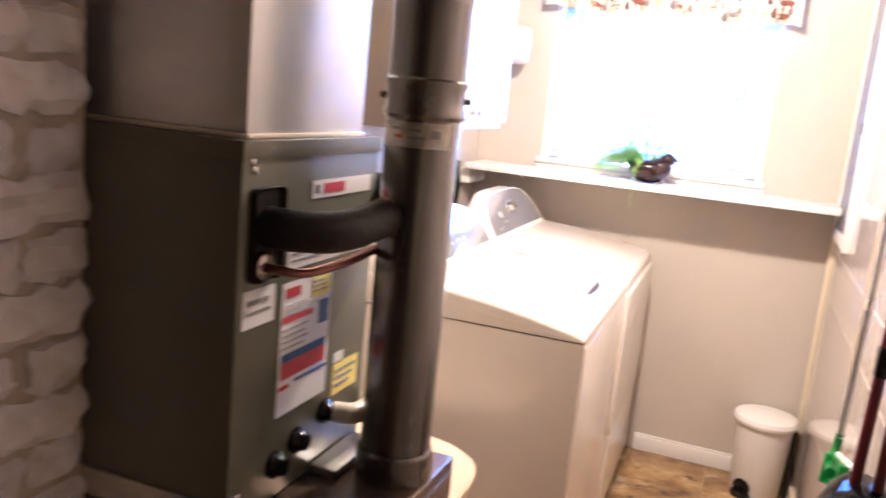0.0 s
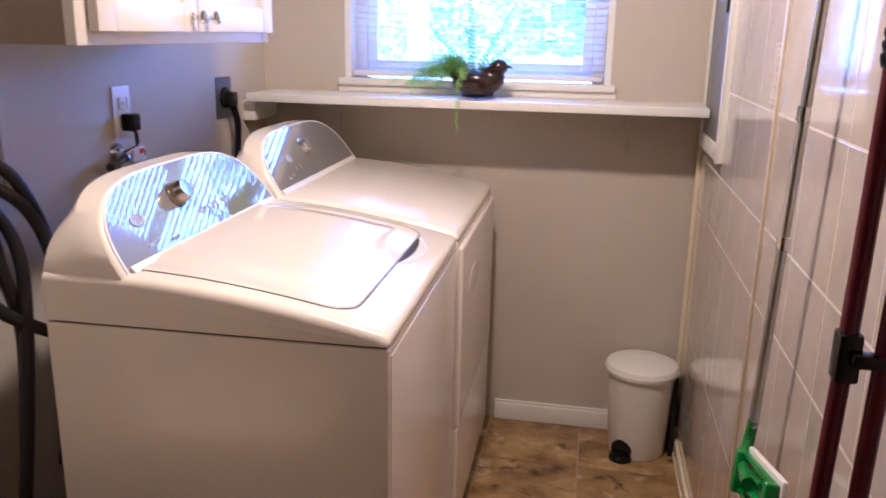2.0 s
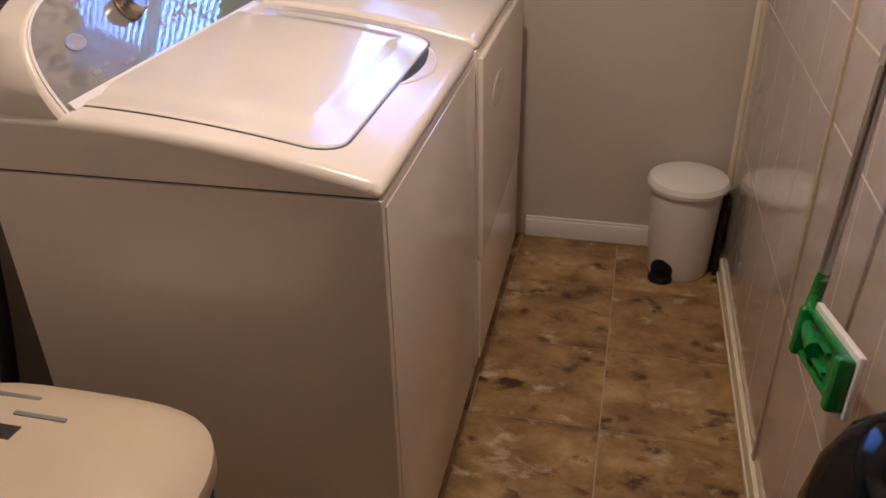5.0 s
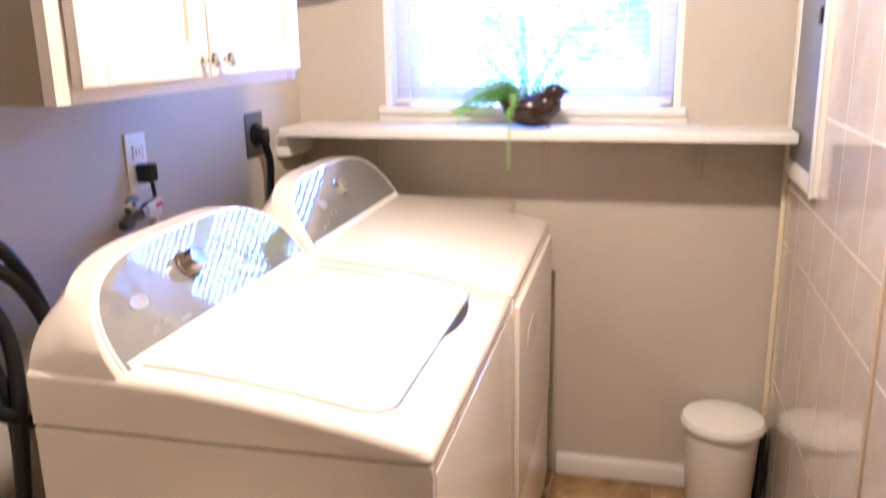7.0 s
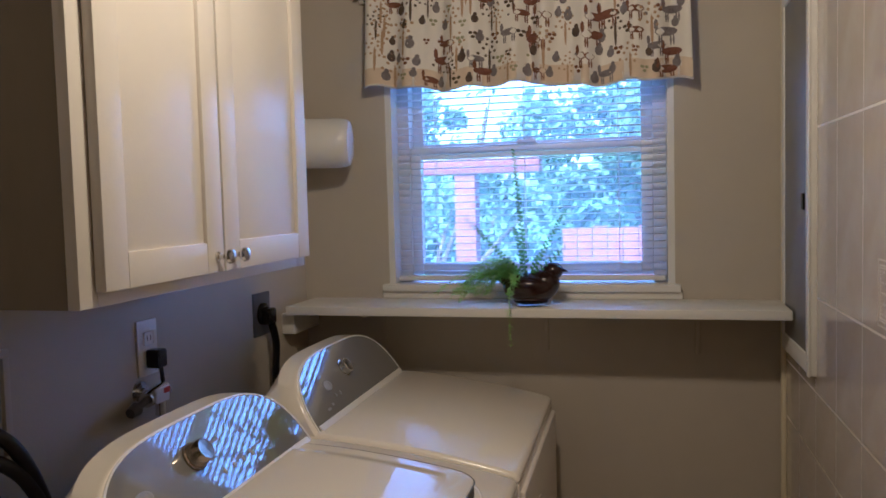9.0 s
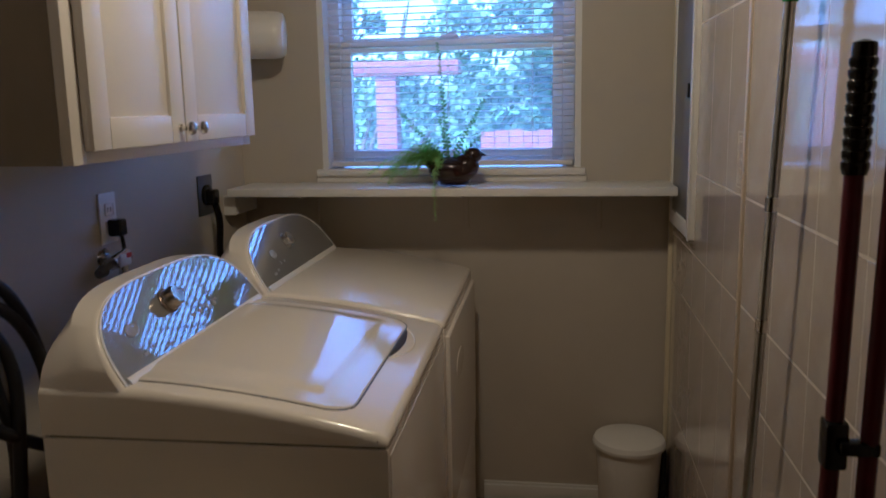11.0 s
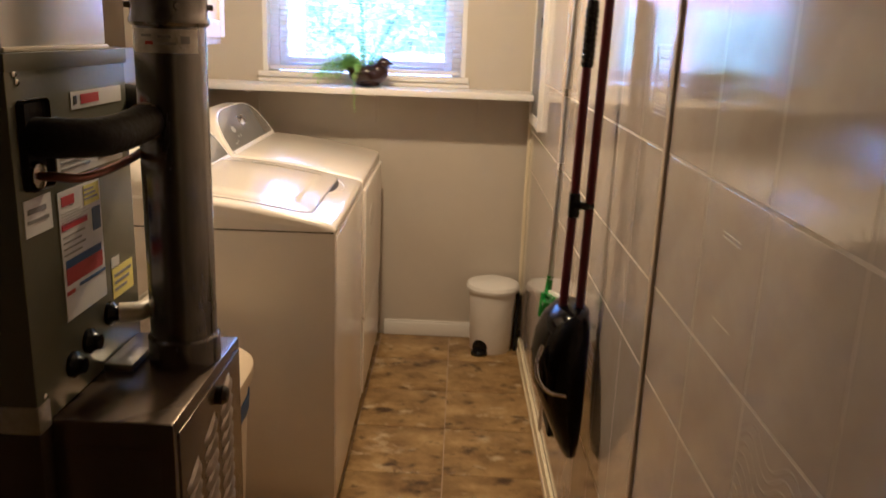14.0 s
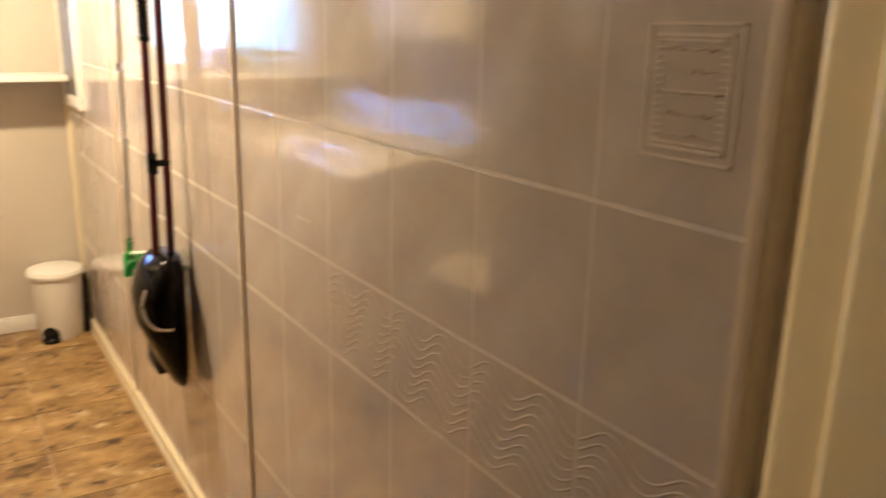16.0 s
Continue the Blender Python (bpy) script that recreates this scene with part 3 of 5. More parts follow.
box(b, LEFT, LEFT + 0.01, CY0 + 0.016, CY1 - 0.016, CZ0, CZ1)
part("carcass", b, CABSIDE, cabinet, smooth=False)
b = bm_new()
for y0, y1, z0, z1 in ((CY0, CY0 + 0.04, CZ0, CZ1), (CY1 - 0.04, CY1, CZ0, CZ1), (CY0 + 0.04, CY1 - 0.04, CZ0, CZ0 + 0.04), (CY0 + 0.04, CY1 - 0.04, CZ1 - 0.04, CZ1)):
    box(b, CX - 0.02, CX, y0, y1, z0, z1, 0.0015)
part("face_frame", b, CAB, cabinet)


def cabinet_door(y0, y1, knob_y):
    z0, z1, x0, x1, w = CZ0 + 0.022, CZ1 - 0.02, CX + 0.001, CX + 0.02, 0.055
    b = bm_new()
    box(b, x0, x1, y0, y0 + w, z0, z1, 0.003)
    box(b, x0, x1, y1 - w, y1, z0, z1, 0.003)
    box(b, x0, x1, y0 + w, y1 - w, z0, z0 + w, 0.003)
    box(b, x0, x1, y0 + w, y1 - w, z1 - w, z1, 0.003)
    d = part("cabinet_door", b, CAB, cabinet)
    b = bm_new()
    box(b, x0 + 0.001, x1 - 0.008, y0 + w - 0.002, y1 - w + 0.002, z0 + w - 0.002, z1 - w + 0.002, 0.001)
    part("panel", b, CAB, d)
    b = bm_new()
    lathe(b, [(0.009, 0), (0.009, 0.003), (0.005, 0.006), (0.005, 0.014), (0.011, 0.02), (0.014, 0.026), (0.012, 0.031), (0.006, 0.034)], 18, pose(x1, knob_y, 1.356, 0, 90, 0))
    part("knob", b, CHROME, d, "chrome cabinet knob")


part("screw", lathe(bm_new(), [(0.006, 0.0), (0.006, 0.002), (0.003, 0.003)], 12, pose(-0.93, CY0, CZ0 + 0.012, 90, 0, 0)), DARKPL, cabinet, "dark screw head")
part("light_slot", box(bm_new(), -0.90, -0.88, CY0 + 0.16, CY0 + 0.36, CZ0 + 0.014, CZ0 + 0.0205, 0.001), BINW, cabinet, "thin pale strip under the cabinet")
cabinet_door(CY0 + 0.032, 2.130, 2.106)
cabinet_door(2.136, CY1 - 0.012, 2.160)

# ---- dryer vent pipe on the back wall ----
vent = thing("vent_pipe", "short white round vent pipe on the wall", "vent pipe")
b = bm_new()
tube(b, [(LEFT, 3.09, 1.628), (-1.04, 3.09, 1.628), (-0.995, 3.09, 1.628)], 0.070, 28, 4)
part("pipe", b, CREAM, vent, "cream painted pipe stub")
L, m = frame_between((-1.01, 3.098, 1.628), (-0.848, 3.135, 1.626))
b = lathe(bm_new(), [(0.072, -L / 2), (0.075, -L / 2 + 0.004), (0.075, L / 2 - 0.036), (0.0725, L / 2 - 0.018), (0.066, L / 2 - 0.006), (0.052, L / 2 - 0.001), (0.02, L / 2)], 32, m)
part("cap", b, BINW, vent, "white plastic pipe cap")

# ---- outlets, valve and cords on the left wall ----
outlet = thing("wall_outlet", "white duplex outlet with a black plug in it", "outlet", (LEFT, 2.365, 1.136))
part("plate", box(bm_new(), 0, 0.006, -0.036, 0.036, -0.062, 0.062, 0.003), BINW, outlet)
b = bm_new()
box(b, 0.006, 0.009, -0.017, 0.017, 0.006, 0.036, 0.004)
box(b, 0.006, 0.009, -0.017, 0.017, -0.036, -0.006, 0.004)
sock = part("socket", b, BINW, outlet)
b = bm_new()
for dy in (-0.006, 0.006):
    box(b, 0.009, 0.0095, dy - 0.001, dy + 0.001, 0.016, 0.027)
part("slot", b, SEAM, sock, smooth=False)
b = bm_new()
box(b, 0.008, 0.044, -0.017, 0.017, -0.044, -0.002, 0.008, 3)
tube(b, [(0.034, 0, -0.035), (0.038, 0.002, -0.075), (0.034, 0.006, -0.15), (0.04, 0.008, -0.26), (0.05, 0.02, -0.42)], 0.0048, 8)
part("plug", b, BLACK, outlet, "black power plug and cord")
outlet2 = thing("dryer_outlet", "grey dryer outlet plate with a thick black plug", "outlet", (LEFT, 2.915, 1.132))
part("plate", box(bm_new(), 0, 0.005, -0.05, 0.05, -0.062, 0.062, 0.002), DARKPL, outlet2)
b = bm_new()
lathe(b, [(0.032, 0), (0.032, 0.008), (0.026, 0.012)], 20, pose(0.005, 0, 0, 0, 90, 0))
box(b, 0.01, 0.042, -0.021, 0.021, -0.030, 0.018, 0.010, 3)
tube(b, [(0.035, 0, -0.03), (0.04, 0.01, -0.09), (0.03, 0.02, -0.2), (0.05, 0.0, -0.38)], 0.011, 10)
part("plug", b, BLACK, outlet2, "thick black dryer plug")
tap = thing("wall_valve", "small chrome water valve with red and white tag", "valve", (LEFT, 2.315, 1.042))
b = bm_new()
cyl(b, (0, 0.02, 0), (0.045, 0.02, 0), 0.011, seg=14)
lathe(b, [(0.026, 0), (0.024, 0.005), (0.012, 0.007)], 20, pose(0, 0.02, 0, 0, 90, 0))
cyl(b, (0.045, -0.022, -0.006), (0.045, 0.045, 0.004), 0.0165, 0.0185, 18)
cyl(b, (0.045, 0.03, -0.010), (0.045, 0.03, -0.05), 0.012, 0.012, 14)
part("body", b, CHROME, tap)
b = bm_new()
cyl(b, (0.045, -0.060, -0.016), (0.045, -0.02, -0.006), 0.007, 0.009, 12)
cyl(b, (0.045, -0.078, -0.020), (0.045, -0.056, -0.015), 0.011, 0.015, 12)
part("stem_handle", b, DARKPL, tap, "dark valve stem handle")
b = bm_new()
box(b, 0.060, 0.066, -0.012, 0.034, -0.016, 0.016, 0.003)
tag = part("tag", b, PAPER, tap, "white plastic tag")
part("tag_mark", box(bm_new(), 0.0655, 0.067, 0.012, 0.034, 0.002, 0.014, 0.0005), REDINK, tag, "red mark")
b = bm_new()
tube(b, [(0.045, 0.03, -0.05), (0.043, 0.032, -0.10), (0.05, 0.035, -0.20), (0.08, 0.03, -0.32)], 0.0075, 10)
part("supply_tube", b, PALEG, tap, "pale grey supply tube")

# ---- laundry box with hoses behind the washer ----
lbox = thing("laundry_box", "grey recessed washer outlet box in the wall", "outlet box", (LEFT, 1.86, 1.11))
b = bm_new()
for y0, y1, z0, z1 in ((-0.1, 0.1, 0.085, 0.1), (-0.1, 0.1, -0.1, -0.085), (-0.1, -0.085, -0.085, 0.085), (0.085, 0.1, -0.085, 0.085)):
    box(b, 0, 0.012, y0, y1, z0, z1, 0.002)
part("frame", b, WALL, lbox)
part("back", box(bm_new(), 0.0, 0.003, -0.085, 0.085, -0.085, 0.085), PALEG, lbox, "grey box interior")
for m, pts in ((HOSE, [(-1.06, 1.82, 1.05), (-1.0, 1.82, 1.03), (-0.96, 1.84, 0.94), (-0.95, 1.83, 0.80), (-0.95, 1.78, 0.5), (-0.95, 1.70, 0.25)]),
               (HOSEG, [(-1.06, 1.85, 1.05), (-1.02, 1.87, 1.045), (-0.99, 1.92, 0.99), (-0.975, 1.96, 0.87), (-0.96, 2.0, 0.6)]),
               (HOSE, [(-1.06, 1.83, 1.04), (-1.02, 1.79, 0.96), (-0.975, 1.78, 0.85), (-0.94, 1.87, 0.77), (-0.925, 2.0, 0.70)]),
               (HOSE, [(-1.03, 1.86, 1.10), (-1.0, 1.90, 1.06), (-0.985, 1.94, 0.97), (-0.98, 1.965, 0.86), (-0.98, 1.97, 0.70), (-0.98, 1.93, 0.45)]),
               (HOSE, [(-1.04, 1.80, 1.09), (-0.99, 1.80, 1.02), (-0.975, 1.815, 0.90), (-0.97, 1.84, 0.76), (-0.965, 1.80, 0.50), (-0.955, 1.72, 0.22)])):
    hb = bm_new()
    tube(hb, pts, 0.0125, 12)
    hose = thing("washer_hose", "dark rubber hose hanging behind the washer", "hose", group="washer hoses")
    part("hose", hb, m, hose)
    part("coupling", cyl(bm_new(), Vector(pts[0]) - Vector((0.02, 0, 0)), Vector(pts[0]) + Vector((0.012, 0, 0)), 0.0185, seg=16), CHROME, hose, "metal hose coupling")


# ---- washer and dryer ----
FX, BX = -0.242, -0.84


def deck(s):
    """Height of the arched deck, s from the front (0) to the console (1)."""
    return 0.872 + 0.066 * math.sin(min(s * 1.05, 1.0) * math.pi / 2) ** 0.9


def top_profile():
    """Front edge, arched deck and back, as (x, z)."""
    pts = [(FX, 0.853), (FX + 0.001, 0.858), (FX - 0.001, 0.8635), (FX - 0.005, 0.868), (FX - 0.011, 0.8715), (FX - 0.017, 0.8738)]
    for k in range(1, 19):
        s = 0.02 + 0.98 * (k / 18) ** 1.3
        pts.append((FX - 0.012 - s * 0.53, deck(s)))
    return pts + [(BX, deck(1.0)), (BX, 0.853)]


def appliance(name, label, y0, y1, lid):
    t = thing(name, label, name, (0, 0, 0))
    # cabinet body
    b = bm_new()
    box(b, BX, FX, y0, y1, 0.045, 0.8485, 0.003, 3)
    part("body", b, ENAMEL, t)
    part("gap", box(bm_new(), BX + 0.01, FX - 0.006, y0 + 0.0055, y1 - 0.0055, 0.83, 0.858), SEAM, t, "dark shadow gap", smooth=False)
    part("plinth", box(bm_new(), BX + 0.03, FX - 0.03, y0 + 0.02, y1 - 0.02, 0.012, 0.06), SEAM, t, smooth=False)
    for fx in (BX + 0.06, FX - 0.06):
        for fy in (y0 + 0.06, y1 - 0.06):
            part("foot", lathe(bm_new(), [(0.022, 0), (0.022, 0.01), (0.01, 0.014), (0.01, 0.05)], 14, pose(fx, fy, 0)), BLACK, t)
    # arched top, bevelled at its near and far side
    b = bm_new()
    rings = []
    for yy, ins in ((y0, 0.016), (y0 + 0.0015, 0.0098), (y0 + 0.005, 0.0047), (y0 + 0.010, 0.0014), (y0 + 0.016, 0.0), (y1 - 0.016, 0.0), (y1 - 0.010, 0.0014), (y1 - 0.005, 0.0047), (y1 - 0.0015, 0.0098), (y1, 0.016)):
        rings.append([Vector((x - (ins * 0.5 if i < 5 else 0), yy, z - ins * min(max((z - 0.855) / 0.02, 0.0), 1.0))) for i, (x, z) in enumerate(top_profile())])
    loft(b, rings)
    part("top", b, ENAMEL, t)
    # front panel seams
    if not lid:
        b = bm_new()
        box(b, FX - 0.002, FX + 0.012, y0 + 0.012, y1 - 0.012, 0.352, 0.832, 0.008, 3)
        d = part("front_door", b, ENAMEL, t)
        b = bm_new()
        lathe(b, [(0.055, 0.0), (0.052, 0.006), (0.03, 0.008)], 28, pose(FX + 0.010, (y0 + y1) / 2 - 0.12, 0.70, 0, 90, 0) @ Matrix.Diagonal((0.7, 1.6, 0.6, 1)))
        part("grip", b, ENAMEL, d)
        part("toe_panel", box(bm_new(), FX - 0.002, FX + 0.008, y0 + 0.012, y1 - 0.012, 0.06, 0.343, 0.006, 3), ENAMEL, t)
    else:
        part("front_panel", box(bm_new(), FX - 0.004, FX + 0.0018, y0 + 0.014, y1 - 0.012, 0.055, 0.834, 0.0015, 2), ENAMEL, t)
        # lid follows the arch: rounded front corners, a raised middle and a dark joint round it
        def ease(v):
            v = min(max(v, 0.0), 1.0)
            return v * v * (3 - 2 * v)

        def lid_mesh(grow, s_front, lift, raised, drop=0.012):
            bb, rows = bm_new(), []
            length = (0.99 - s_front) * 0.53
            rad = 0.05 + grow
            dists = [0.0, 0.0, 0.002, 0.006, 0.012, 0.02, 0.03, 0.04, 0.05, 0.056, 0.062, 0.068, 0.075, 0.085] + [0.085 + (length - 0.085) * k / 14 for k in range(1, 15)]
            for i, d in enumerate(dists):
                cut = rad - math.sqrt(max(rad * rad - (rad - d) ** 2, 0.0)) if d < rad else 0.0
                ya, yb = y0 + 0.05 - grow + cut, y1 - 0.05 + grow - cut
                s = s_front + d / 0.53
                x, ring = FX - 0.012 - s * 0.53, []
                m = 34
                for k in range(m + 1):
                    yy = ya + (yb - ya) * (0.5 - 0.5 * math.cos(math.pi * k / m))
                    lip = min(yy - ya, yb - yy, 0.004 if i > 1 else 0.0) / 0.004
                    mid = ease((yy - y0 - 0.09) / 0.045) * ease((y1 - 0.10 - yy) / 0.012) * ease((d - 0.052) / 0.010)
                    ring.append(Vector((x, yy, deck(s) + lift - 0.0016 * (1 - lip) * raised + 0.0048 * mid * raised)))
                low = [Vector((x, p.y, deck(s) - drop)) for p in (ring[-1], ring[0])]
                rows.append(ring + low if i else [Vector((p.x, p.y, p.z - 0.004)) for p in ring] + low)
            return loft(bb, rows)
        part("lid_joint", lid_mesh(0.003, 0.1105, 0.0010, 0.0), DARKPL, t, "grey joint round the lid", smooth=False)
        lidp = part("lid", lid_mesh(0.0, 0.116, 0.0030, 1.0), LIDW, t)
        n, yr = 20, y1 - 0.215

        def crescent(width, off, high, low):
            rr = []
            for k in range(n + 1):
                yy = yr + (k / n - 0.5) * 0.20
                wv = width * math.sin(math.pi * k / n) ** 0.8 + 0.0005
                s, e = 0.110, 0.110 - wv / 0.53
                x = FX - 0.012 - s * 0.53 + off
                rr.append([Vector((x, yy, deck(s) + high)), Vector((x + wv, yy, deck(e) + high)), Vector((x + wv, yy, deck(e) - low)), Vector((x, yy, deck(s) - low))])
            return loft(bm_new(), rr)
        # dark crescent laid on the deck as the shade of the finger recess
        part("finger_shade", crescent(0.013, 0.0, 0.0016, 0.004), SEAM, lidp, "dark crescent painting the shade under the lid edge", smooth=False)
        lipline = []
        for k in range(9):
            wv = 0.032 * math.sin(math.pi * k / 8) ** 0.8
            s = 0.108 - wv / 0.53
            lipline.append((FX - 0.012 - s * 0.53, yr + (k / 8 - 0.5) * 0.22, deck(s) - 0.001))
        part("finger_recess", tube(bm_new(), lipline, 0.0028, 8, 4), ENAMEL, lidp, "curved rim of the finger recess")
    # console: an arch leaning back, with a thick rounded shell and a silver face
    base, lean = Vector((-0.690, 0, 0.924)), Vector((-0.100, 0, 0.148))
    yc, hw = (y0 + y1) / 2, (y1 - y0) / 2 - 0.004

    def arch(scale_y, scale_z, lift, n=36):
        out = []
        for k in range(n + 1):
            a = math.pi * k / n
            c, s = math.cos(a), math.sin(a)
            yy = -math.copysign(abs(c) ** 0.54, c) * hw * scale_y
            f = abs(s) ** 0.80 * scale_z
            out.append(base + lean * (f + lift) + Vector((0, yc + yy, 0)))
        return out

    nrm = Vector((lean.z, 0, -lean.x)).normalized()
    b = bm_new()
    front = arch(0.985, 1.0, 0.0)
    edge = arch(1.0, 1.035, -0.02)
    back = [Vector((min(p.x - 0.04, -0.775) if p.z > 0.95 else p.x - 0.02, p.y, p.z)) for p in arch(1.0, 1.03, -0.02)]
    rear = [Vector((BX, p.y, max(0.86, p.z * 0.985 - 0.005))) for p in arch(1.0, 0.93, -0.04)]
    fr = [p + nrm * 0.006 for p in arch(0.974, 0.981, 0.015)]
    edge2 = [p + nrm * 0.002 for p in arch(0.994, 1.02, -0.01)]
    loft(b, [fr, [p + nrm * 0.005 for p in front], edge2, edge, back, rear])
    shell = part("console", b, ENAMEL, t)
    b = bm_new()
    loft(b, [[p + nrm * 0.0075 for p in arch(0.953, 0.94, 0.03)], [p + nrm * 0.003 for p in arch(0.957, 0.945, 0.03)]])
    face = part("control_panel", b, SILVER, shell, "glossy silver control panel")
    b = bm_new()
    outer, inner = [p + nrm * 0.0085 for p in arch(0.966, 0.966, 0.02)], [p + nrm * 0.0085 for p in arch(0.948, 0.937, 0.035)]
    lo = [p - nrm * 0.004 for p in inner]
    loft(b, [[p - nrm * 0.004 for p in outer], outer, inner, lo], caps=False)
    part("bezel", b, BINW, face, "pale grey bezel line")
    b = bm_new()
    p = base + lean * 0.075 + Vector((0, yc, 0))
    loft(b, [[p + Vector((0, sy * hw * 0.925, 0)) + lean * q + nrm * h for q, h in ((-0.055, 0.004), (-0.055, 0.010), (-0.03, 0.0125), (0.02, 0.0115), (0.045, 0.0085), (0.045, 0.004))] for sy in (-1, 1)])
    part("lower_trim", b, BINW, face, "pale grey trim bar along the panel's foot")

    def on_face(f, dy, lift=0.008):
        return base + lean * f + Vector((0, yc + dy, 0)) + nrm * lift

    turn = nrm.to_track_quat("Z", "X").to_matrix().to_4x4()
    def knob(f, dy, r, h, mat, nm, lab):
        bb = bm_new()
        lathe(bb, [(r * 1.15, 0), (r * 1.15, h * 0.12), (r, h * 0.16), (r * 0.93, h * 0.85), (r * 0.82, h), (r * 0.3, h * 0.97)], 28, Matrix.Translation(on_face(f, dy)) @ turn)
        o = part(nm, bb, mat, face, lab)
        return o
    knob(0.60, -0.055 if lid else -0.02, 0.023 if lid else 0.021, 0.030 if lid else 0.018, BRASSY if lid else CHROME, "dial", "round satin metal dial")
    bb = bm_new()
    lathe(bb, [(0.022, 0), (0.022, 0.0012), (0.018, 0.0016), (0.0165, 0.0009), (0.004, 0.0009)], 28, Matrix.Translation(on_face(0.50, -0.215 if lid else -0.16)) @ turn @ Matrix.Diagonal((0.58, 1.0, 1.0, 1)))
    part("emblem", bb, EMBLEM, face, "small pale oval emblem")
    for q in range(4 if lid else 2):
        knob(0.32 if lid else 0.33, (0.0 + 0.035 * q) if lid else (-0.12 - 0.03 * q), 0.0045, 0.0016, PALEG if lid else GREYINK, "button", "small round push button")
    b = bm_new()
    for q, (f, dy, w) in enumerate(((0.22, -0.22, 0.02), (0.25, -0.19, 0.012), (0.36, 0.06, 0.03), (0.36, 0.11, 0.03), (0.64, 0.02, 0.03), (0.18, -0.14, 0.03))[:6 if lid else 2]):
        p = on_face(f, dy, 0.0)
        loft(b, [[p + lean * (0.018 * sx) + Vector((0, sy * w / 2, 0)) + nrm * h for sx, sy in ((-1, -1), (1, -1), (1, 1), (-1, 1))] for h in (0.006, 0.0082)])
    tagged(part("print_bar", b, GREYINK, face, "grey lettering bars", smooth=False), kind="stuff")
    return t


washer = appliance("washing_machine", "white top-load washer with silver arched console", 1.738, 2.424, True)
dryer = appliance("dryer", "white front-load dryer with silver arched console beside washer", 2.440, 3.126, False)
for ap in (washer, dryer):
    ap.matrix_world = pose(-0.242, 2.43, 0, 0, 0, 1.0) @ pose(0.242, -2.43, 0)
washer["category"], dryer["category"] = "washing machine", "dryer"

# ---- pedal bin ----
binn = thing("pedal_bin", "white plastic pedal bin in the corner", "bin", (0.262, 3.112, 0))
binn.scale = (1.04, 1.04, 1.03)
b = bm_new()
lathe(b, [(0.085, 0.0), (0.088, 0.006), (0.1, 0.25), (0.103, 0.272), (0.1, 0.274)], 40)
body = part("bucket", b, BINW, binn)
b = bm_new()
lathe(b, [(0.106, 0.274), (0.112, 0.276), (0.114, 0.287), (0.108, 0.301), (0.085, 0.309), (0.04, 0.312), (0.01, 0.313)], 40)
part("lid", b, BINW, binn)
b = bm_new()
box(b, 0.098, 0.113, -0.03, 0.03, 0.0, 0.27, 0.004)
part("hinge_strip", b, BLACK, binn, "black back strip")
b = bm_new()
aa = math.radians(238)
lathe(b, [(0.036, 0.0), (0.036, 0.012), (0.03, 0.02), (0.012, 0.024)], 20, Matrix.Translation((0.09 * math.cos(aa), 0.09 * math.sin(aa), 0)))
part("pedal", b, BLACK, binn, "black foot pedal")
b = bm_new()
q = Matrix.Translation((0.088 * math.cos(aa), 0.088 * math.sin(aa), 0.03)) @ Euler((radians(90), 0, aa + radians(90))).to_matrix().to_4x4()
lathe(b, [(0.034, -0.004), (0.034, 0.0045), (0.031, 0.0055)], 22, q)
part("pedal_slot", b, BLACK, binn, "dark rounded pedal opening")

# ---- bird planter with fern ----
pot = bm_new()
PX, PY, PZ = -0.30, 3.085, 1.140


ball(pot, (-0.004, 0, 0.052), 0.062, 24, (1.12, 0.88, 0.76))
ball(pot, (0.032, 0, 0.066), 0.042, 20, (0.95, 0.9, 1.0))
ball(pot, (0.054, 0, 0.103), 0.0265, 18, (1.0, 0.92, 1.0))
cyl(pot, (0.074, 0, 0.106), (0.092, 0, 0.101), 0.0085, 0.001, 12)
cyl(pot, (-0.045, 0, 0.062), (-0.088, 0, 0.088), 0.026, 0.007, 14)
for sy in (-1, 1):
    ball(pot, (-0.01, sy * 0.043, 0.06), 0.034, 16, (1.25, 0.4, 0.72))
lathe(pot, [(0.036, 0.010), (0.046, 0.020), (0.04, 0.032)], 24)
planter = solid("bird_planter", pot, CERAMIC, "glossy brown bird-shaped ceramic planter on the shelf", "planter")
planter.location, planter.scale = (PX, PY, PZ), (1.12, 1.1, 0.95)
sauc = solid("saucer", lathe(bm_new(), [(0.04, 0.0), (0.05, 0.003), (0.056, 0.014), (0.052, 0.014), (0.04, 0.012)], 32), glass_material("saucer_glass"), "clear glass saucer under the planter", "saucer")
sauc.location = (PX, PY, PZ)
plant = thing("fern_plant", "green asparagus fern with trailing and upright fronds", "plant", (PX, PY, PZ))
part("soil", lathe(bm_new(), [(0.034, 0.064), (0.036, 0.07), (0.02, 0.078), (0.003, 0.08)], 18, pose(-0.02, 0, 0)), SOIL, plant)
prng = random.Random(11)


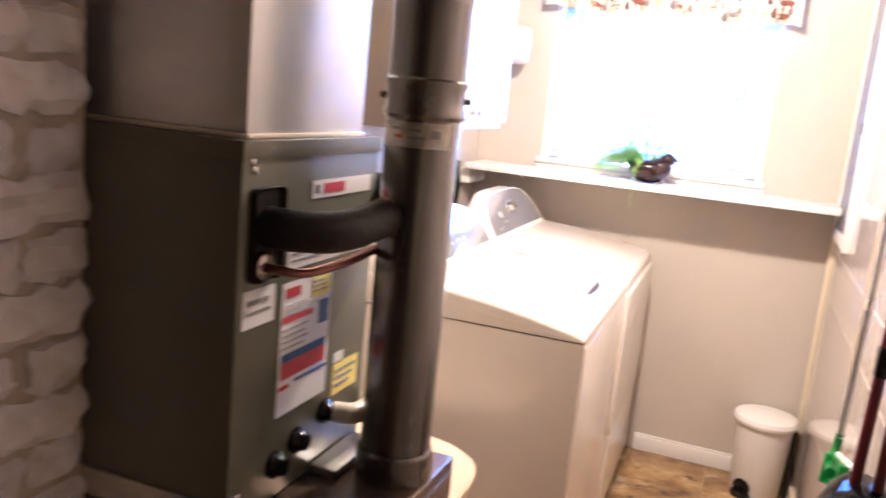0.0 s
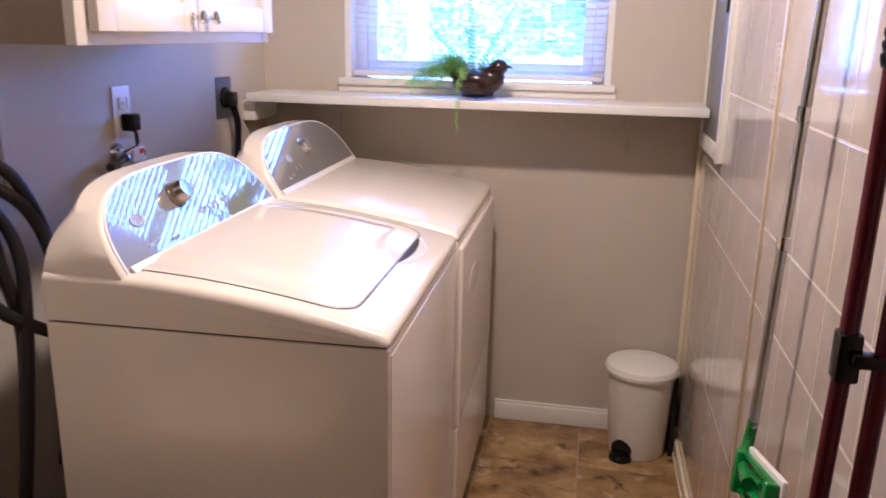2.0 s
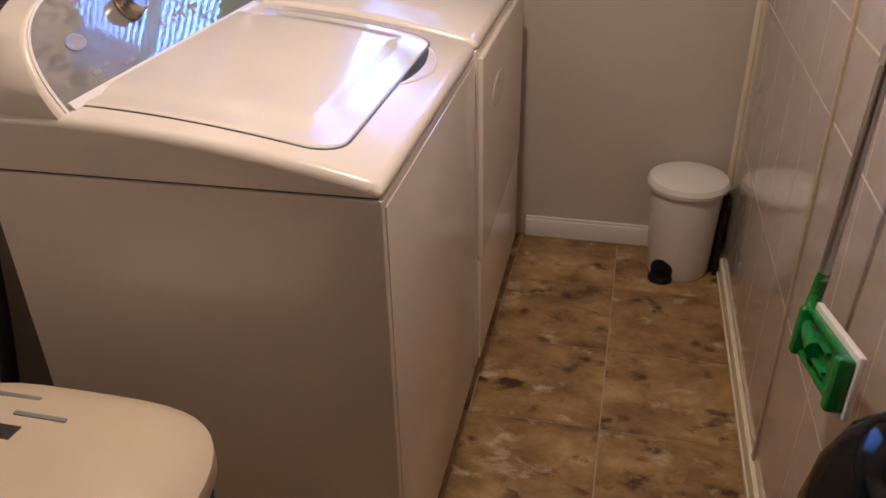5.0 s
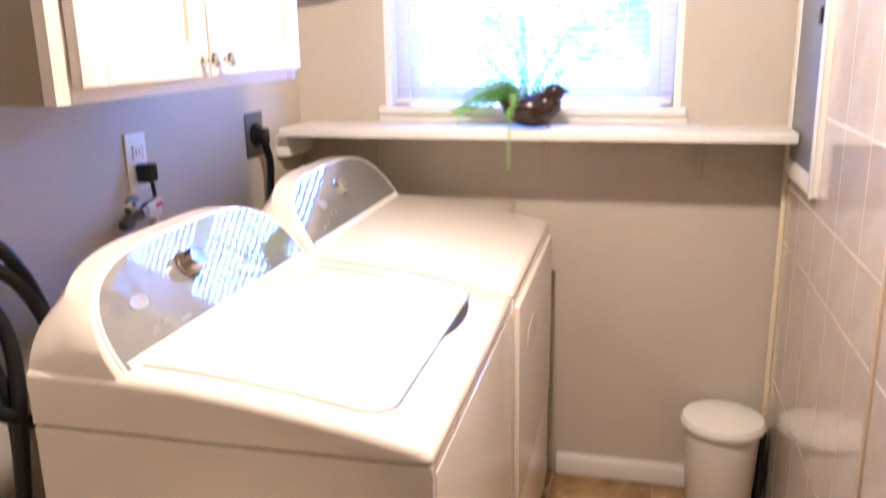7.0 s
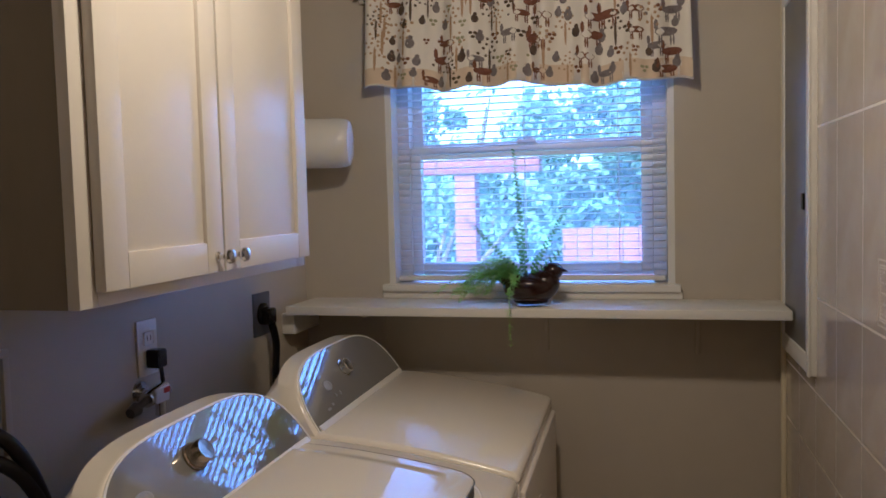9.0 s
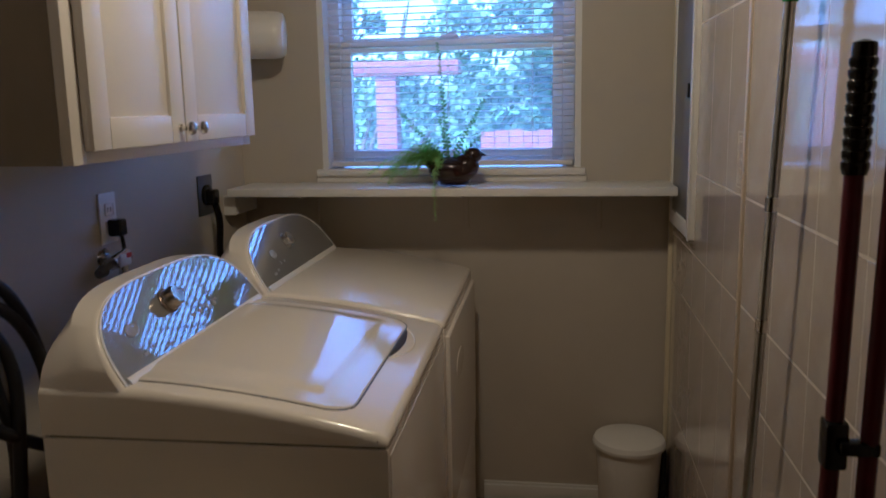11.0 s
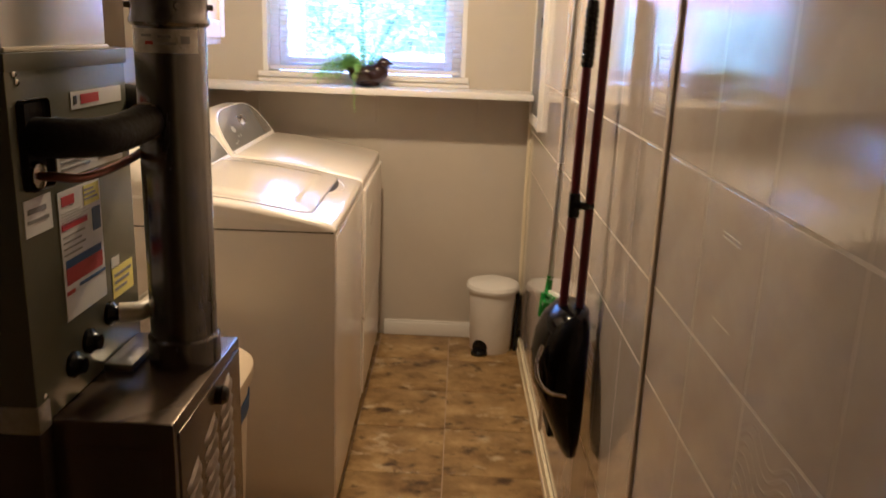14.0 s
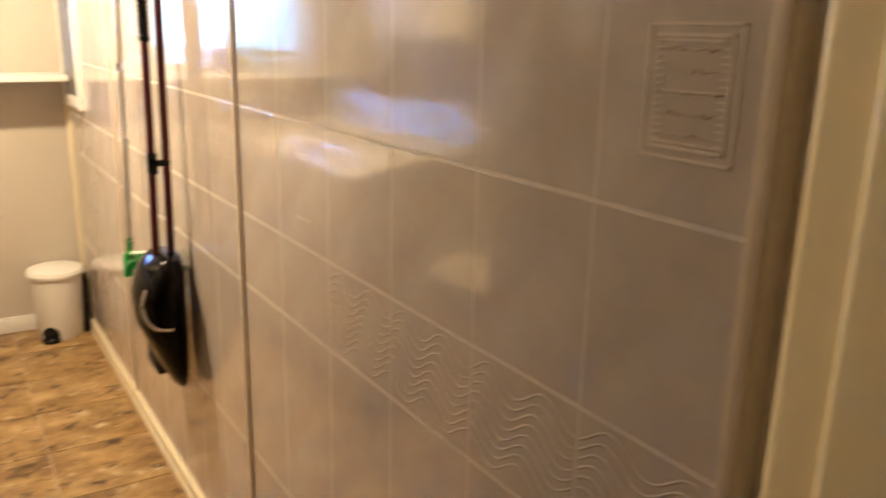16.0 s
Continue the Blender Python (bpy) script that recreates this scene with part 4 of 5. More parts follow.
def frond(points, r0, leaf, dense, size, mat, nm, spread):
    stem = bm_new()
    tube(stem, points, r0, 6, 5, (r0, r0 * 0.35))
    s = part(nm, stem, mat, plant)
    lb = bm_new()
    P = [Vector(p) for p in points]
    total = dense
    for k in range(total):
        t = (k + 0.5) / total * (len(P) - 1)
        i = min(int(t), len(P) - 2)
        p = P[i].lerp(P[i + 1], t - i)
        d = (P[i + 1] - P[i]).normalized()
        for side in range(spread):
            a = prng.uniform(0, 2 * math.pi)
            o = d.orthogonal().normalized()
            o = Matrix.Rotation(a, 3, d) @ o
            o = (o + d * prng.uniform(0.1, 0.7)).normalized()
            L = size * prng.uniform(0.6, 1.2) * (1.1 - 0.5 * t / (len(P) - 1))
            w = o.cross(d).normalized() * L * leaf
            q = p + o * L * 0.1
            v = [lb.verts.new(c) for c in (q, q + o * L * 0.45 + w, q + o * L, q + o * L * 0.45 - w)]
            lb.faces.new(v)
    part("leaf_spray", lb, mat, s, smooth=False)


def sprig(points, pairs, size):
    """An upright frond: a thin stem with small rounded leaflets in pairs."""
    stem = bm_new()
    tube(stem, points, 0.0014, 6, 5, (0.0016, 0.0006))
    s = part("upright_frond", stem, FERN2, plant)
    lb = bm_new()
    P = [Vector(p) for p in points]
    for k in range(pairs):
        t = (0.12 + 0.88 * (k + 0.5) / pairs) * (len(P) - 1)
        i = min(int(t), len(P) - 2)
        d = (P[i + 1] - P[i]).normalized()
        q = P[i].lerp(P[i + 1], t - i)
        for side in (-1, 1):
            o = (d.cross(Vector((0, 1, 0))).normalized() * side + d * 0.35 + Vector((0, prng.uniform(-0.5, 0.5), 0))).normalized()
            w = o.cross(Vector((prng.uniform(-0.4, 0.4), 1, 0))).normalized()
            L = size * prng.uniform(0.8, 1.2) * (1.1 - 0.55 * k / pairs)
            p = q + d * side * 0.002
            c = [p, p + o * L * 0.35 + w * L * 0.36, p + o * L * 0.8 + w * L * 0.3, p + o * L, p + o * L * 0.8 - w * L * 0.3, p + o * L * 0.35 - w * L * 0.36]
            lb.faces.new([lb.verts.new(v) for v in c])
    part("leaf_spray", lb, FERN2, s, smooth=False)


for dx, dy, h, n in ((-0.030, 0.0, 0.375, 28), (-0.165, -0.01, 0.180, 20), (0.115, 0.0, 0.20, 18), (-0.035, 0.01, 0.15, 13), (0.12, -0.02, 0.10, 9)):
    sprig([(-0.015, 0, 0.07), (-0.015 + dx * 0.35, dy, 0.07 + h * 0.36), (-0.015 + dx * 0.72, dy * 2, 0.07 + h * 0.72), (-0.015 + dx, dy * 2.5, 0.07 + h)], n, 0.0105)
for k in range(26):
    a = prng.uniform(2.55, 3.75)
    L = prng.uniform(0.09, 0.23)
    hx, hy = math.cos(a) * L, math.sin(a) * L * 0.45 - 0.03
    rise = prng.uniform(0.015, 0.060)
    frond([(-0.03, 0, 0.07), (-0.03 + hx * 0.4, hy * 0.4, 0.075 + rise), (-0.03 + hx * 0.8, hy * 0.8, 0.062 + rise * 0.7), (-0.03 + hx * 1.1, hy * 1.1, 0.035 + rise * 0.1)], 0.0009, 0.08, 46, 0.021, FERN, "arching_frond", 4)
frond([(-0.03, -0.02, 0.07), (-0.04, -0.07, 0.085), (-0.042, -0.13, 0.04), (-0.04, -0.145, -0.03), (-0.038, -0.147, -0.09)], 0.001, 0.1, 60, 0.018, FERN, "trailing_frond", 4)
frond([(-0.05, -0.01, 0.07), (-0.12, -0.02, 0.075), (-0.19, -0.025, 0.045), (-0.205, -0.03, 0.012)], 0.001, 0.1, 50, 0.02, FERN, "trailing_frond", 4)


# ---- furnace ----
KX, KY0, KY1 = -0.478, 0.69, 1.055
furnace = thing("furnace", "grey-olive furnace with louvred brown vent box and labels", "furnace")
part("base_cabinet", box(bm_new(), -1.03, KX, KY0, KY1, 0.0, 0.812, 0.004), BRONZE, furnace, "brown painted base cabinet")
b = bm_new()
box(b, -1.03, KX, KY0, KY1, 0.818, 1.318, 0.004)
coil = part("coil_cabinet", b, OLIVE, furnace)
b = bm_new()
box(b, -1.033, KX + 0.0025, KY0 - 0.0025, KY1 + 0.0025, 1.303, 1.326, 0.0015)
part("top_flange", b, OLIVE, coil)
b = bm_new()
box(b, -1.0, KX - 0.008, KY0 + 0.02, KY1 - 0.035, 1.326, 1.333, 0.003)
part("gasket", b, PVC, coil, "cream foam gasket")
b = bm_new()
box(b, -1.0, KX - 0.012, KY0 + 0.022, KY1 - 0.04, 1.333, CEILING, 0.003)
for zz in (1.52, 1.9):
    box(b, KX - 0.013, KX - 0.009, KY0 + 0.03, KY1 - 0.05, zz, zz + 0.012, 0.002)
part("plenum", b, PLENUM, furnace, "bright sheet-metal plenum")
part("foil_tape", box(bm_new(), -0.74, KX + 0.002, KY0 - 0.003, KY0 + 0.03, 0.812, 0.852, 0.001), TAPE, furnace, "crinkled foil tape over a seam")
# vent box beside the cabinet
VX = -0.303
b = bm_new()
box(b, KX, VX, KY0 + 0.03, KY1 + 0.012, 0.44, 0.82, 0.005)
vbox = part("vent_box", b, BRONZE, furnace, "brown metal draft box")
part("lower_panel", box(bm_new(), KX, VX - 0.004, KY0 + 0.034, KY1 + 0.008, 0.0, 0.437, 0.004), BRONZE, furnace)
b = bm_new()
box(b, KX + 0.004, VX - 0.02, KY0 + 0.028, KY0 + 0.03, 0.5, 0.78, 0.001)
part("front_cover", b, BRONZE, vbox)
b = bm_new()
box(b, VX, VX + 0.003, KY0 + 0.045, KY1, 0.05, 0.8, 0.001)
louvre_panel = part("louvre_panel", b, BRONZE, vbox, "panel pressed with rows of louvres")
lm = bm_new()
n = 8
rings = []
for k in range(n + 1):
    yy = (k / n - 0.5) * 0.062
    h = 0.009 * math.sin(math.pi * k / n) ** 0.5 + 0.0006
    rings.append([Vector((0, yy, 0.010)), Vector((h * 0.55, yy, 0.007)), Vector((h, yy, -0.003)), Vector((h * 0.9, yy, -0.005)), Vector((0, yy, -0.0052))])
loft(lm, rings)
louvre_mesh = mesh_of("louvre", lm, LOUVRE)
dm = bm_new()
box(dm, 0.0, 0.004, -0.022, 0.022, -0.010, -0.0055)
slot_mesh = mesh_of("louvre_slot", dm, SEAM, False)
for r in range(24):
    for c in range(3):
        for me in (louvre_mesh, slot_mesh):
            o = new(me.name.split(".")[0], me)
            o.parent = louvre_panel
            o.location = (VX + 0.003, KY0 + 0.095 + 0.088 * c, 0.700 + 0.032 * c - 0.027 * r)
            o.rotation_euler = (radians(24), 0, 0)
b = bm_new()
lathe(b, [(0.016, 0), (0.016, 0.012), (0.012, 0.018), (0.004, 0.02)], 20, pose(VX + 0.003, KY0 + 0.225, 0.775, 0, 90, 0))
part("knob", b, BLACK, louvre_panel, "black round knob")
b = bm_new()
lathe(b, [(0.024, 0), (0.022, 0.014), (0.01, 0.018)], 20, pose(-0.36, KY0 + 0.028, 0.60, 90, 0, 0))
box(b, -0.372, -0.35, KY0 + 0.002, KY0 + 0.016, 0.57, 0.63, 0.004)
part("handle", b, BLACK, vbox, "black latch handle")
# plate added where the box top has only a reflection
part("added_plate", box(bm_new(), KX + 0.002, KX + 0.05, KY0 + 0.2, KY1 - 0.02, 0.820, 0.833, 0.004), GALV, vbox, "small metal plate added where the box top reflects")
# refrigerant lines out of the cabinet
b = bm_new()
box(b, KX - 0.001, KX + 0.003, KY0 + 0.018, KY0 + 0.085, 1.148, 1.268, 0.012, 3)
part("opening_cover", b, FOAM, coil, "dark opening for the lines")
b = bm_new()
tube(b, [(KX - 0.005, 0.745, 1.217), (KX + 0.05, 0.752, 1.217), (KX + 0.085, 0.80, 1.218), (KX + 0.09, 0.93, 1.227), (KX + 0.07, 1.03, 1.232), (KX + 0.03, 1.075, 1.236), (KX - 0.04, 1.09, 1.240), (-0.70, 1.092, 1.247), (-1.05, 1.092, 1.262)], 0.027, 16)
line = part("insulated_line", b, FOAM, coil, "black foam insulated suction line")
# sleeve added to paint the warm gleam on this stretch of foam
b = bm_new()
tube(b, [(KX + 0.0885, 0.895, 1.224), (KX + 0.09, 0.93, 1.227), (KX + 0.085, 0.98, 1.229), (KX + 0.07, 1.03, 1.232)], 0.0282, 18)
part("lit_sleeve", b, FOAMLIT, line, "tan sleeve painting lamplight on the foam")
b = bm_new()
tube(b, [(KX - 0.005, 0.73, 1.168), (KX + 0.03, 0.735, 1.167), (KX + 0.055, 0.77, 1.162), (KX + 0.065, 0.9, 1.168), (KX + 0.045, 1.04, 1.178), (KX + 0.0, 1.075, 1.186), (-0.7, 1.08, 1.190), (-1.08, 1.08, 1.200)], 0.0065, 10)
part("copper_line", b, COPPER, coil, "thin tarnished copper liquid line")
b = bm_new()
lathe(b, [(0.02, 0), (0.018, 0.012), (0.01, 0.014)], 18, pose(KX, 0.732, 1.168, 0, 90, 0))
part("grommet", b, BRASSY, coil)
for py, pz in ((0.795, 0.872), (0.85, 0.888), (0.93, 0.905)):
    b = bm_new()
    lathe(b, [(0.02, 0), (0.02, 0.006), (0.014, 0.012), (0.012, 0.02)], 20, pose(KX, py, pz, 0, 90, 0))
    part("drain_plug", b, BLACK, coil, "black drain plug")
b = bm_new()
tube(b, [(KX + 0.015, 0.935, 0.905), (KX + 0.045, 0.95, 0.905), (KX + 0.05, 1.0, 0.905), (KX + 0.045, 1.06, 0.90), (KX + 0.0, 1.083, 0.87), (KX - 0.06, 1.083, 0.78), (KX - 0.07, 1.083, 0.4), (KX - 0.07, 1.083, 0.0)], 0.0165, 14)
part("drain_pipe", b, PVC, coil, "cream plastic condensate pipe")
for sy, sz in ((0.71, 1.30), (0.71, 0.86), (0.715, 1.29), (1.03, 0.86), (0.72, 1.16)):
    part("screw", lathe(bm_new(), [(0.005, 0), (0.005, 0.002), (0.002, 0.004)], 10, pose(KX, sy, sz, 0, 90, 0)), CHROME, coil)


def sheet(y0, y1, z0, z1, mat, nm, parent, lift=0.0012, lab=""):
    bb = bm_new()
    box(bb, KX + lift - 0.0008, KX + lift, y0, y1, z0, z1)
    return part(nm, bb, mat, parent, lab, smooth=False)


lab_a = sheet(0.780, 0.914, 0.940, 1.132, PAPER, "label", coil, lab="white installation label with red and blue bars")
sheet(0.789, 0.827, 1.110, 1.124, REDINK, "bar", lab_a, 0.002)
sheet(0.858, 0.909, 1.098, 1.128, YELLOW, "bar", lab_a, 0.002)
sheet(0.881, 0.909, 1.054, 1.090, BLUEINK, "bar", lab_a, 0.002)
sheet(0.784, 0.864, 1.075, 1.084, REDINK, "bar", lab_a, 0.002)
for k in range(4):
    sheet(0.786, 0.854 - 0.012 * (k % 2), 1.064 - 0.009 * k, 1.0665 - 0.009 * k, GREYINK, "bar", lab_a, 0.002)
sheet(0.787, 0.904, 1.018, 1.030, BLUEINK, "bar", lab_a, 0.002)
sheet(0.787, 0.904, 0.993, 1.018, REDINK, "bar", lab_a, 0.002)
sheet(0.824, 0.912, 0.982, 0.987, BLUEINK, "bar", lab_a, 0.002)
sheet(0.784, 0.809, 0.978, 0.984, REDINK, "bar", lab_a, 0.002)
sheet(0.786, 0.905, 0.9995, 1.0175, REDINK, "bar", lab_a, 0.0024)
for k in range(5):
    sheet(0.787, 0.846 + 0.014 * (k % 3), 1.0990 - 0.0042 * k, 1.1005 - 0.0042 * k, PALEG, "bar", lab_a, 0.002)
for k in range(3):
    sheet(0.858, 0.902 - 0.006 * k, 1.106 + 0.007 * k, 1.109 + 0.007 * k, GREYINK, "bar", lab_a, 0.0026)
lab_a.location.y = 0.012
lab_b = sheet(0.702, 0.774, 1.088, 1.138, PAPER, "label", coil, lab="small white sticker")
sheet(0.710, 0.758, 1.118, 1.125, GREYINK, "bar", lab_b, 0.002)
sheet(0.708, 0.764, 1.105, 1.110, GREYINK, "bar", lab_b, 0.002)
lab_c = sheet(0.950, 1.032, 0.922, 0.973, YELLOW, "label", coil, lab="bright yellow note label")
for k in range(3):
    sheet(0.956, 1.024 - 0.01 * k, 0.958 - 0.012 * k, 0.963 - 0.012 * k, GREYINK, "bar", lab_c, 0.002)
sheet(0.950, 0.980, 0.976, 0.992, PAPER, "label", coil, lab="white barcode sticker")
lab_d = sheet(0.855, 1.03, 1.243, 1.268, PAPER, "label", coil, lab="white warning sticker with red block")
sheet(0.885, 0.945, 1.249, 1.263, REDINK, "bar", lab_d, 0.002)
sheet(0.863, 0.872, 1.25, 1.262, SEAM, "bar", lab_d, 0.002)
lab_e = sheet(0.80, 1.02, 1.150, 1.196, PAPER, "label", coil, lab="white data sticker")
for k in range(14):
    sheet(0.93 + 0.005 * k, 0.933 + 0.005 * k, 1.16, 1.188, GREYINK, "bar", lab_e, 0.002)
for k in range(4):
    sheet(0.81, 0.90 - 0.01 * (k % 3), 1.160 + 0.009 * k, 1.163 + 0.009 * k, GREYINK, "bar", lab_e, 0.002)

# ---- flue pipe ----
flue = thing("flue_pipe", "round bare steel flue pipe rising from vent box", "flue pipe", (-0.364, 0.957, 0.82))
b = bm_new()
lathe(b, [(0.0585, 0.0), (0.0585, 0.045), (0.055, 0.05)], 40)
part("collar", b, FLUE, flue)
b = bm_new()
lathe(b, [(0.0535, 0.04), (0.0535, 0.56), (0.052, 0.565)], 40)
box(b, -0.0565, -0.0525, -0.004, 0.004, 0.05, 0.56, 0.001)
sec = part("lower_section", b, FLUE, flue)
b = bm_new()
arc = [radians(-88 + k * 8) for k in range(-7, 9)]
loft(b, [[Vector((rr * math.cos(a), rr * math.sin(a), z)) for rr, z in ((0.0534, 0.506), (0.0539, 0.506), (0.0539, 0.541), (0.0534, 0.541))] for a in arc])
stick = part("sticker", b, TAPE, sec, "pale worn maker sticker")
for a0, a1, z0, z1, mm in ((-112, -98, 0.518, 0.523, REDINK), (-90, -70, 0.528, 0.532, GREYINK), (-88, -62, 0.518, 0.522, GREYINK), (-120, -100, 0.529, 0.533, GREYINK), (-55, -40, 0.52, 0.531, GREYINK)):
    arc = [radians(a0 + (a1 - a0) * k / 5) for k in range(6)]
    part("bar", loft(bm_new(), [[Vector((rr * math.cos(a), rr * math.sin(a), z)) for rr, z in ((0.0538, z0), (0.05405, z0), (0.05405, z1), (0.0538, z1))] for a in arc]), mm, stick)
b = bm_new()
lathe(b, [(0.056, 0.545), (0.0595, 0.55), (0.0595, 0.556), (0.057, 0.560), (0.057, 0.588), (0.0595, 0.592), (0.0595, 0.598), (0.056, 0.602)], 40)
for a in (20, 200, 300):
    c, s = math.cos(radians(a)), math.sin(radians(a))
    cyl(b, (0.056 * c, 0.056 * s, 0.574), (0.0645 * c, 0.0645 * s, 0.574), 0.0045, seg=8)
part("joint_band", b, FLUE, flue)
b = bm_new()
lathe(b, [(0.0565, 0.595), (0.0565, 0.70), (0.0585, 0.704), (0.0565, 0.709)], 40)
part("upper_section", b, FLUE, flue)
prev = Vector((0, 0, 0.705))
for k, (dx, dy, dz) in enumerate(((0.006, 0.0, 0.09), (0.024, 0.0, 0.19), (0.05, 0.0, 0.28), (0.07, 0, 0.5), (0.07, 0, 0.78))):
    cur = Vector((dx, dy, 0.705 + dz))
    b = bm_new()
    cyl(b, prev, cur, 0.0575 - 0.0006 * (k % 2), seg=40)
    L, m = frame_between(prev, cur)
    lathe(b, [(0.0575, -0.004), (0.0605, 0), (0.0575, 0.004)], 40, m @ Matrix.Translation((0, 0, L / 2 - 0.006)))
    part("elbow_segment", b, FLUE, flue)
    prev = cur

# ---- white lidded tub between furnace and washer ----
tub = thing("plastic_tub", "white plastic tub with a rounded lid and blue band", "tub", (-0.618, 1.345, 0))


def rounded(hx, hy, z, n=48, p=0.55):
    return [Vector((math.copysign(abs(math.cos(2 * math.pi * k / n)) ** p, math.cos(2 * math.pi * k / n)) * hx,
                    math.copysign(abs(math.sin(2 * math.pi * k / n)) ** p, math.sin(2 * math.pi * k / n)) * hy, z)) for k in range(n)]


part("bucket", loft(bm_new(), [rounded(0.2, 0.2, 0), rounded(0.205, 0.205, 0.01), rounded(0.228, 0.228, 0.55), rounded(0.226, 0.226, 0.56)]), TUBW, tub)
part("band", loft(bm_new(), [rounded(0.2255, 0.2255, 0.478), rounded(0.2285, 0.2285, 0.48), rounded(0.2305, 0.2305, 0.52), rounded(0.226, 0.226, 0.522)]), BLUEINK, tub, "dark blue stripe round the tub")
lidt = part("lid", loft(bm_new(), [rounded(0.236, 0.236, 0.555), rounded(0.240, 0.240, 0.562), rounded(0.240, 0.240, 0.59), rounded(0.232, 0.232, 0.598), rounded(0.215, 0.215, 0.612), rounded(0.17, 0.17, 0.632, p=0.65), rounded(0.1, 0.1, 0.643, p=0.8), rounded(0.03, 0.03, 0.646, p=1)]), TUBW, tub)
b = bm_new()
box(b, -0.032, 0.002, 0.084, 0.108, 0.634, 0.6445, 0.001)
part("vent_slot", b, SEAM, lidt, "small dark window in the lid")
b = bm_new()
box(b, -0.03, 0.045, 0.130, 0.137, 0.625, 0.6405, 0.002)
box(b, -0.09, -0.02, 0.166, 0.173, 0.618, 0.6335, 0.002)
part("handle_slot", b, GREYINK, lidt, "grey moulded grip slots")

# ---- brooms on the tiled wall ----
def wall_pt(u, z, off):
    return RW @ Vector((-off, u, z))


pan = thing("lobby_dustpan", "black upright dustpan with dark red handle hung on wall", "dustpan")
b = bm_new()
tube(b, [wall_pt(1.440, 0.74, 0.040), wall_pt(1.432, 1.2, 0.036), wall_pt(1.425, 1.75, 0.030)], 0.0102, 14, 4)
part("handle", b, RED, pan, "dark red pole")
b = bm_new()
rings = []
for z, cx, hx, hy in ((0.779, 0.046, 0.026, 0.045), (0.770, 0.050, 0.040, 0.068), (0.748, 0.058, 0.052, 0.082), (0.71, 0.066, 0.062, 0.088), (0.67, 0.070, 0.066, 0.088), (0.60, 0.067, 0.063, 0.085), (0.53, 0.054, 0.049, 0.080), (0.46, 0.041, 0.033, 0.068), (0.42, 0.033, 0.021, 0.052), (0.405, 0.030, 0.010, 0.032)):
    rings.append([wall_pt(1.458 + 1.22 * hy * math.sin(2 * math.pi * k / 24), z, cx + 0.006 + hx * math.cos(2 * math.pi * k / 24)) for k in range(24)])
loft(b, rings)
scoop = part("scoop", b, PANBLK, pan, "glossy black scoop")
# chrome tube paints the bright highlight along the black rim
b = bm_new()
tube(b, [wall_pt(1.380, 0.705, 0.124), wall_pt(1.375, 0.665, 0.136), wall_pt(1.368, 0.625, 0.128), wall_pt(1.360, 0.602, 0.104), wall_pt(1.356, 0.596, 0.068)], 0.005, 8)
part("rim", b, CHROME, scoop, "scoop rim with its highlight put in as chrome")
part("sticker", box(bm_new(), 0, 0.002, -0.006, 0.006, -0.005, 0.005), REDINK, scoop, "small red sticker").matrix_world = Matrix.Translation(wall_pt(1.3605, 0.675, 0.071)) @ pose(0, 0, 0, 0, 0, 90)
broom = thing("lobby_broom", "dark red broom with black grip clipped to dustpan", "broom")
b = bm_new()
tube(b, [wall_pt(1.452, 0.70, 0.078), wall_pt(1.452, 1.02, 0.070), wall_pt(1.460, 1.32, 0.064)], 0.0102, 14, 4)
part("handle", b, RED, broom, "dark red pole")
b = bm_new()
L, m = frame_between(wall_pt(1.460, 1.31, 0.064), wall_pt(1.466, 1.45, 0.060))
prof = [(0.012, -L / 2)]
for k in range(10):
    prof += [(0.0145, -L / 2 + 0.008 + 0.012 * k), (0.0145, -L / 2 + 0.013 + 0.012 * k), (0.0125, -L / 2 + 0.015 + 0.012 * k)]
prof += [(0.013, L / 2 - 0.01), (0.012, L / 2 - 0.003), (0.004, L / 2)]
lathe(b, prof, 16, m)
part("grip", b, BLACK, broom, "ribbed black rubber grip")
b = bm_new()
box(b, -0.02, 0.02, -0.055, 0.055, 0.64, 0.70, 0.006)
part("brush_block", b, BLACK, broom).matrix_world = Matrix.Translation(wall_pt(1.48, 0, 0.080))
b = bm_new()
box(b, -0.014, 0.014, -0.06, 0.06, 0.42, 0.64, 0.003)
part("bristles", b, FOAM, broom, "black bristles").matrix_world = Matrix.Translation(wall_pt(1.555, 0, 0.068))
b = bm_new()
box(b, -0.012, 0.013, -0.015, 0.013, 0.985, 1.04, 0.005)
box(b, 0.0, 0.042, -0.027, -0.009, 1.007, 1.023, 0.004)
part("clip", b, BLACK, broom, "black plastic clip").matrix_world = Matrix.Translation(wall_pt(1.452, 0, 0.070))

mop = thing("flat_mop", "green flat mop with silver pole and white pad", "mop")
b = bm_new()
tube(b, [wall_pt(1.912, 0.70, 0.047), wall_pt(1.87, 1.1, 0.045), wall_pt(1.824, 1.54, 0.042)], 0.0085, 12, 4)
part("pole", b, GALV, mop, "silver metal pole")
for z, u in ((1.02, 1.879), (1.22, 1.858)):
    part("joint_ring", cyl(bm_new(), wall_pt(u, z, 0.045), wall_pt(u - 0.002, z + 0.022, 0.045), 0.0102, seg=12), CHROME, mop)
b = bm_new()
tube(b, [wall_pt(1.825, 1.53, 0.042), wall_pt(1.818, 1.60, 0.041), wall_pt(1.80, 1.78, 0.037)], 0.0115, 12, 4)
part("grip", b, GREEN, mop, "green plastic grip")
b = bm_new()
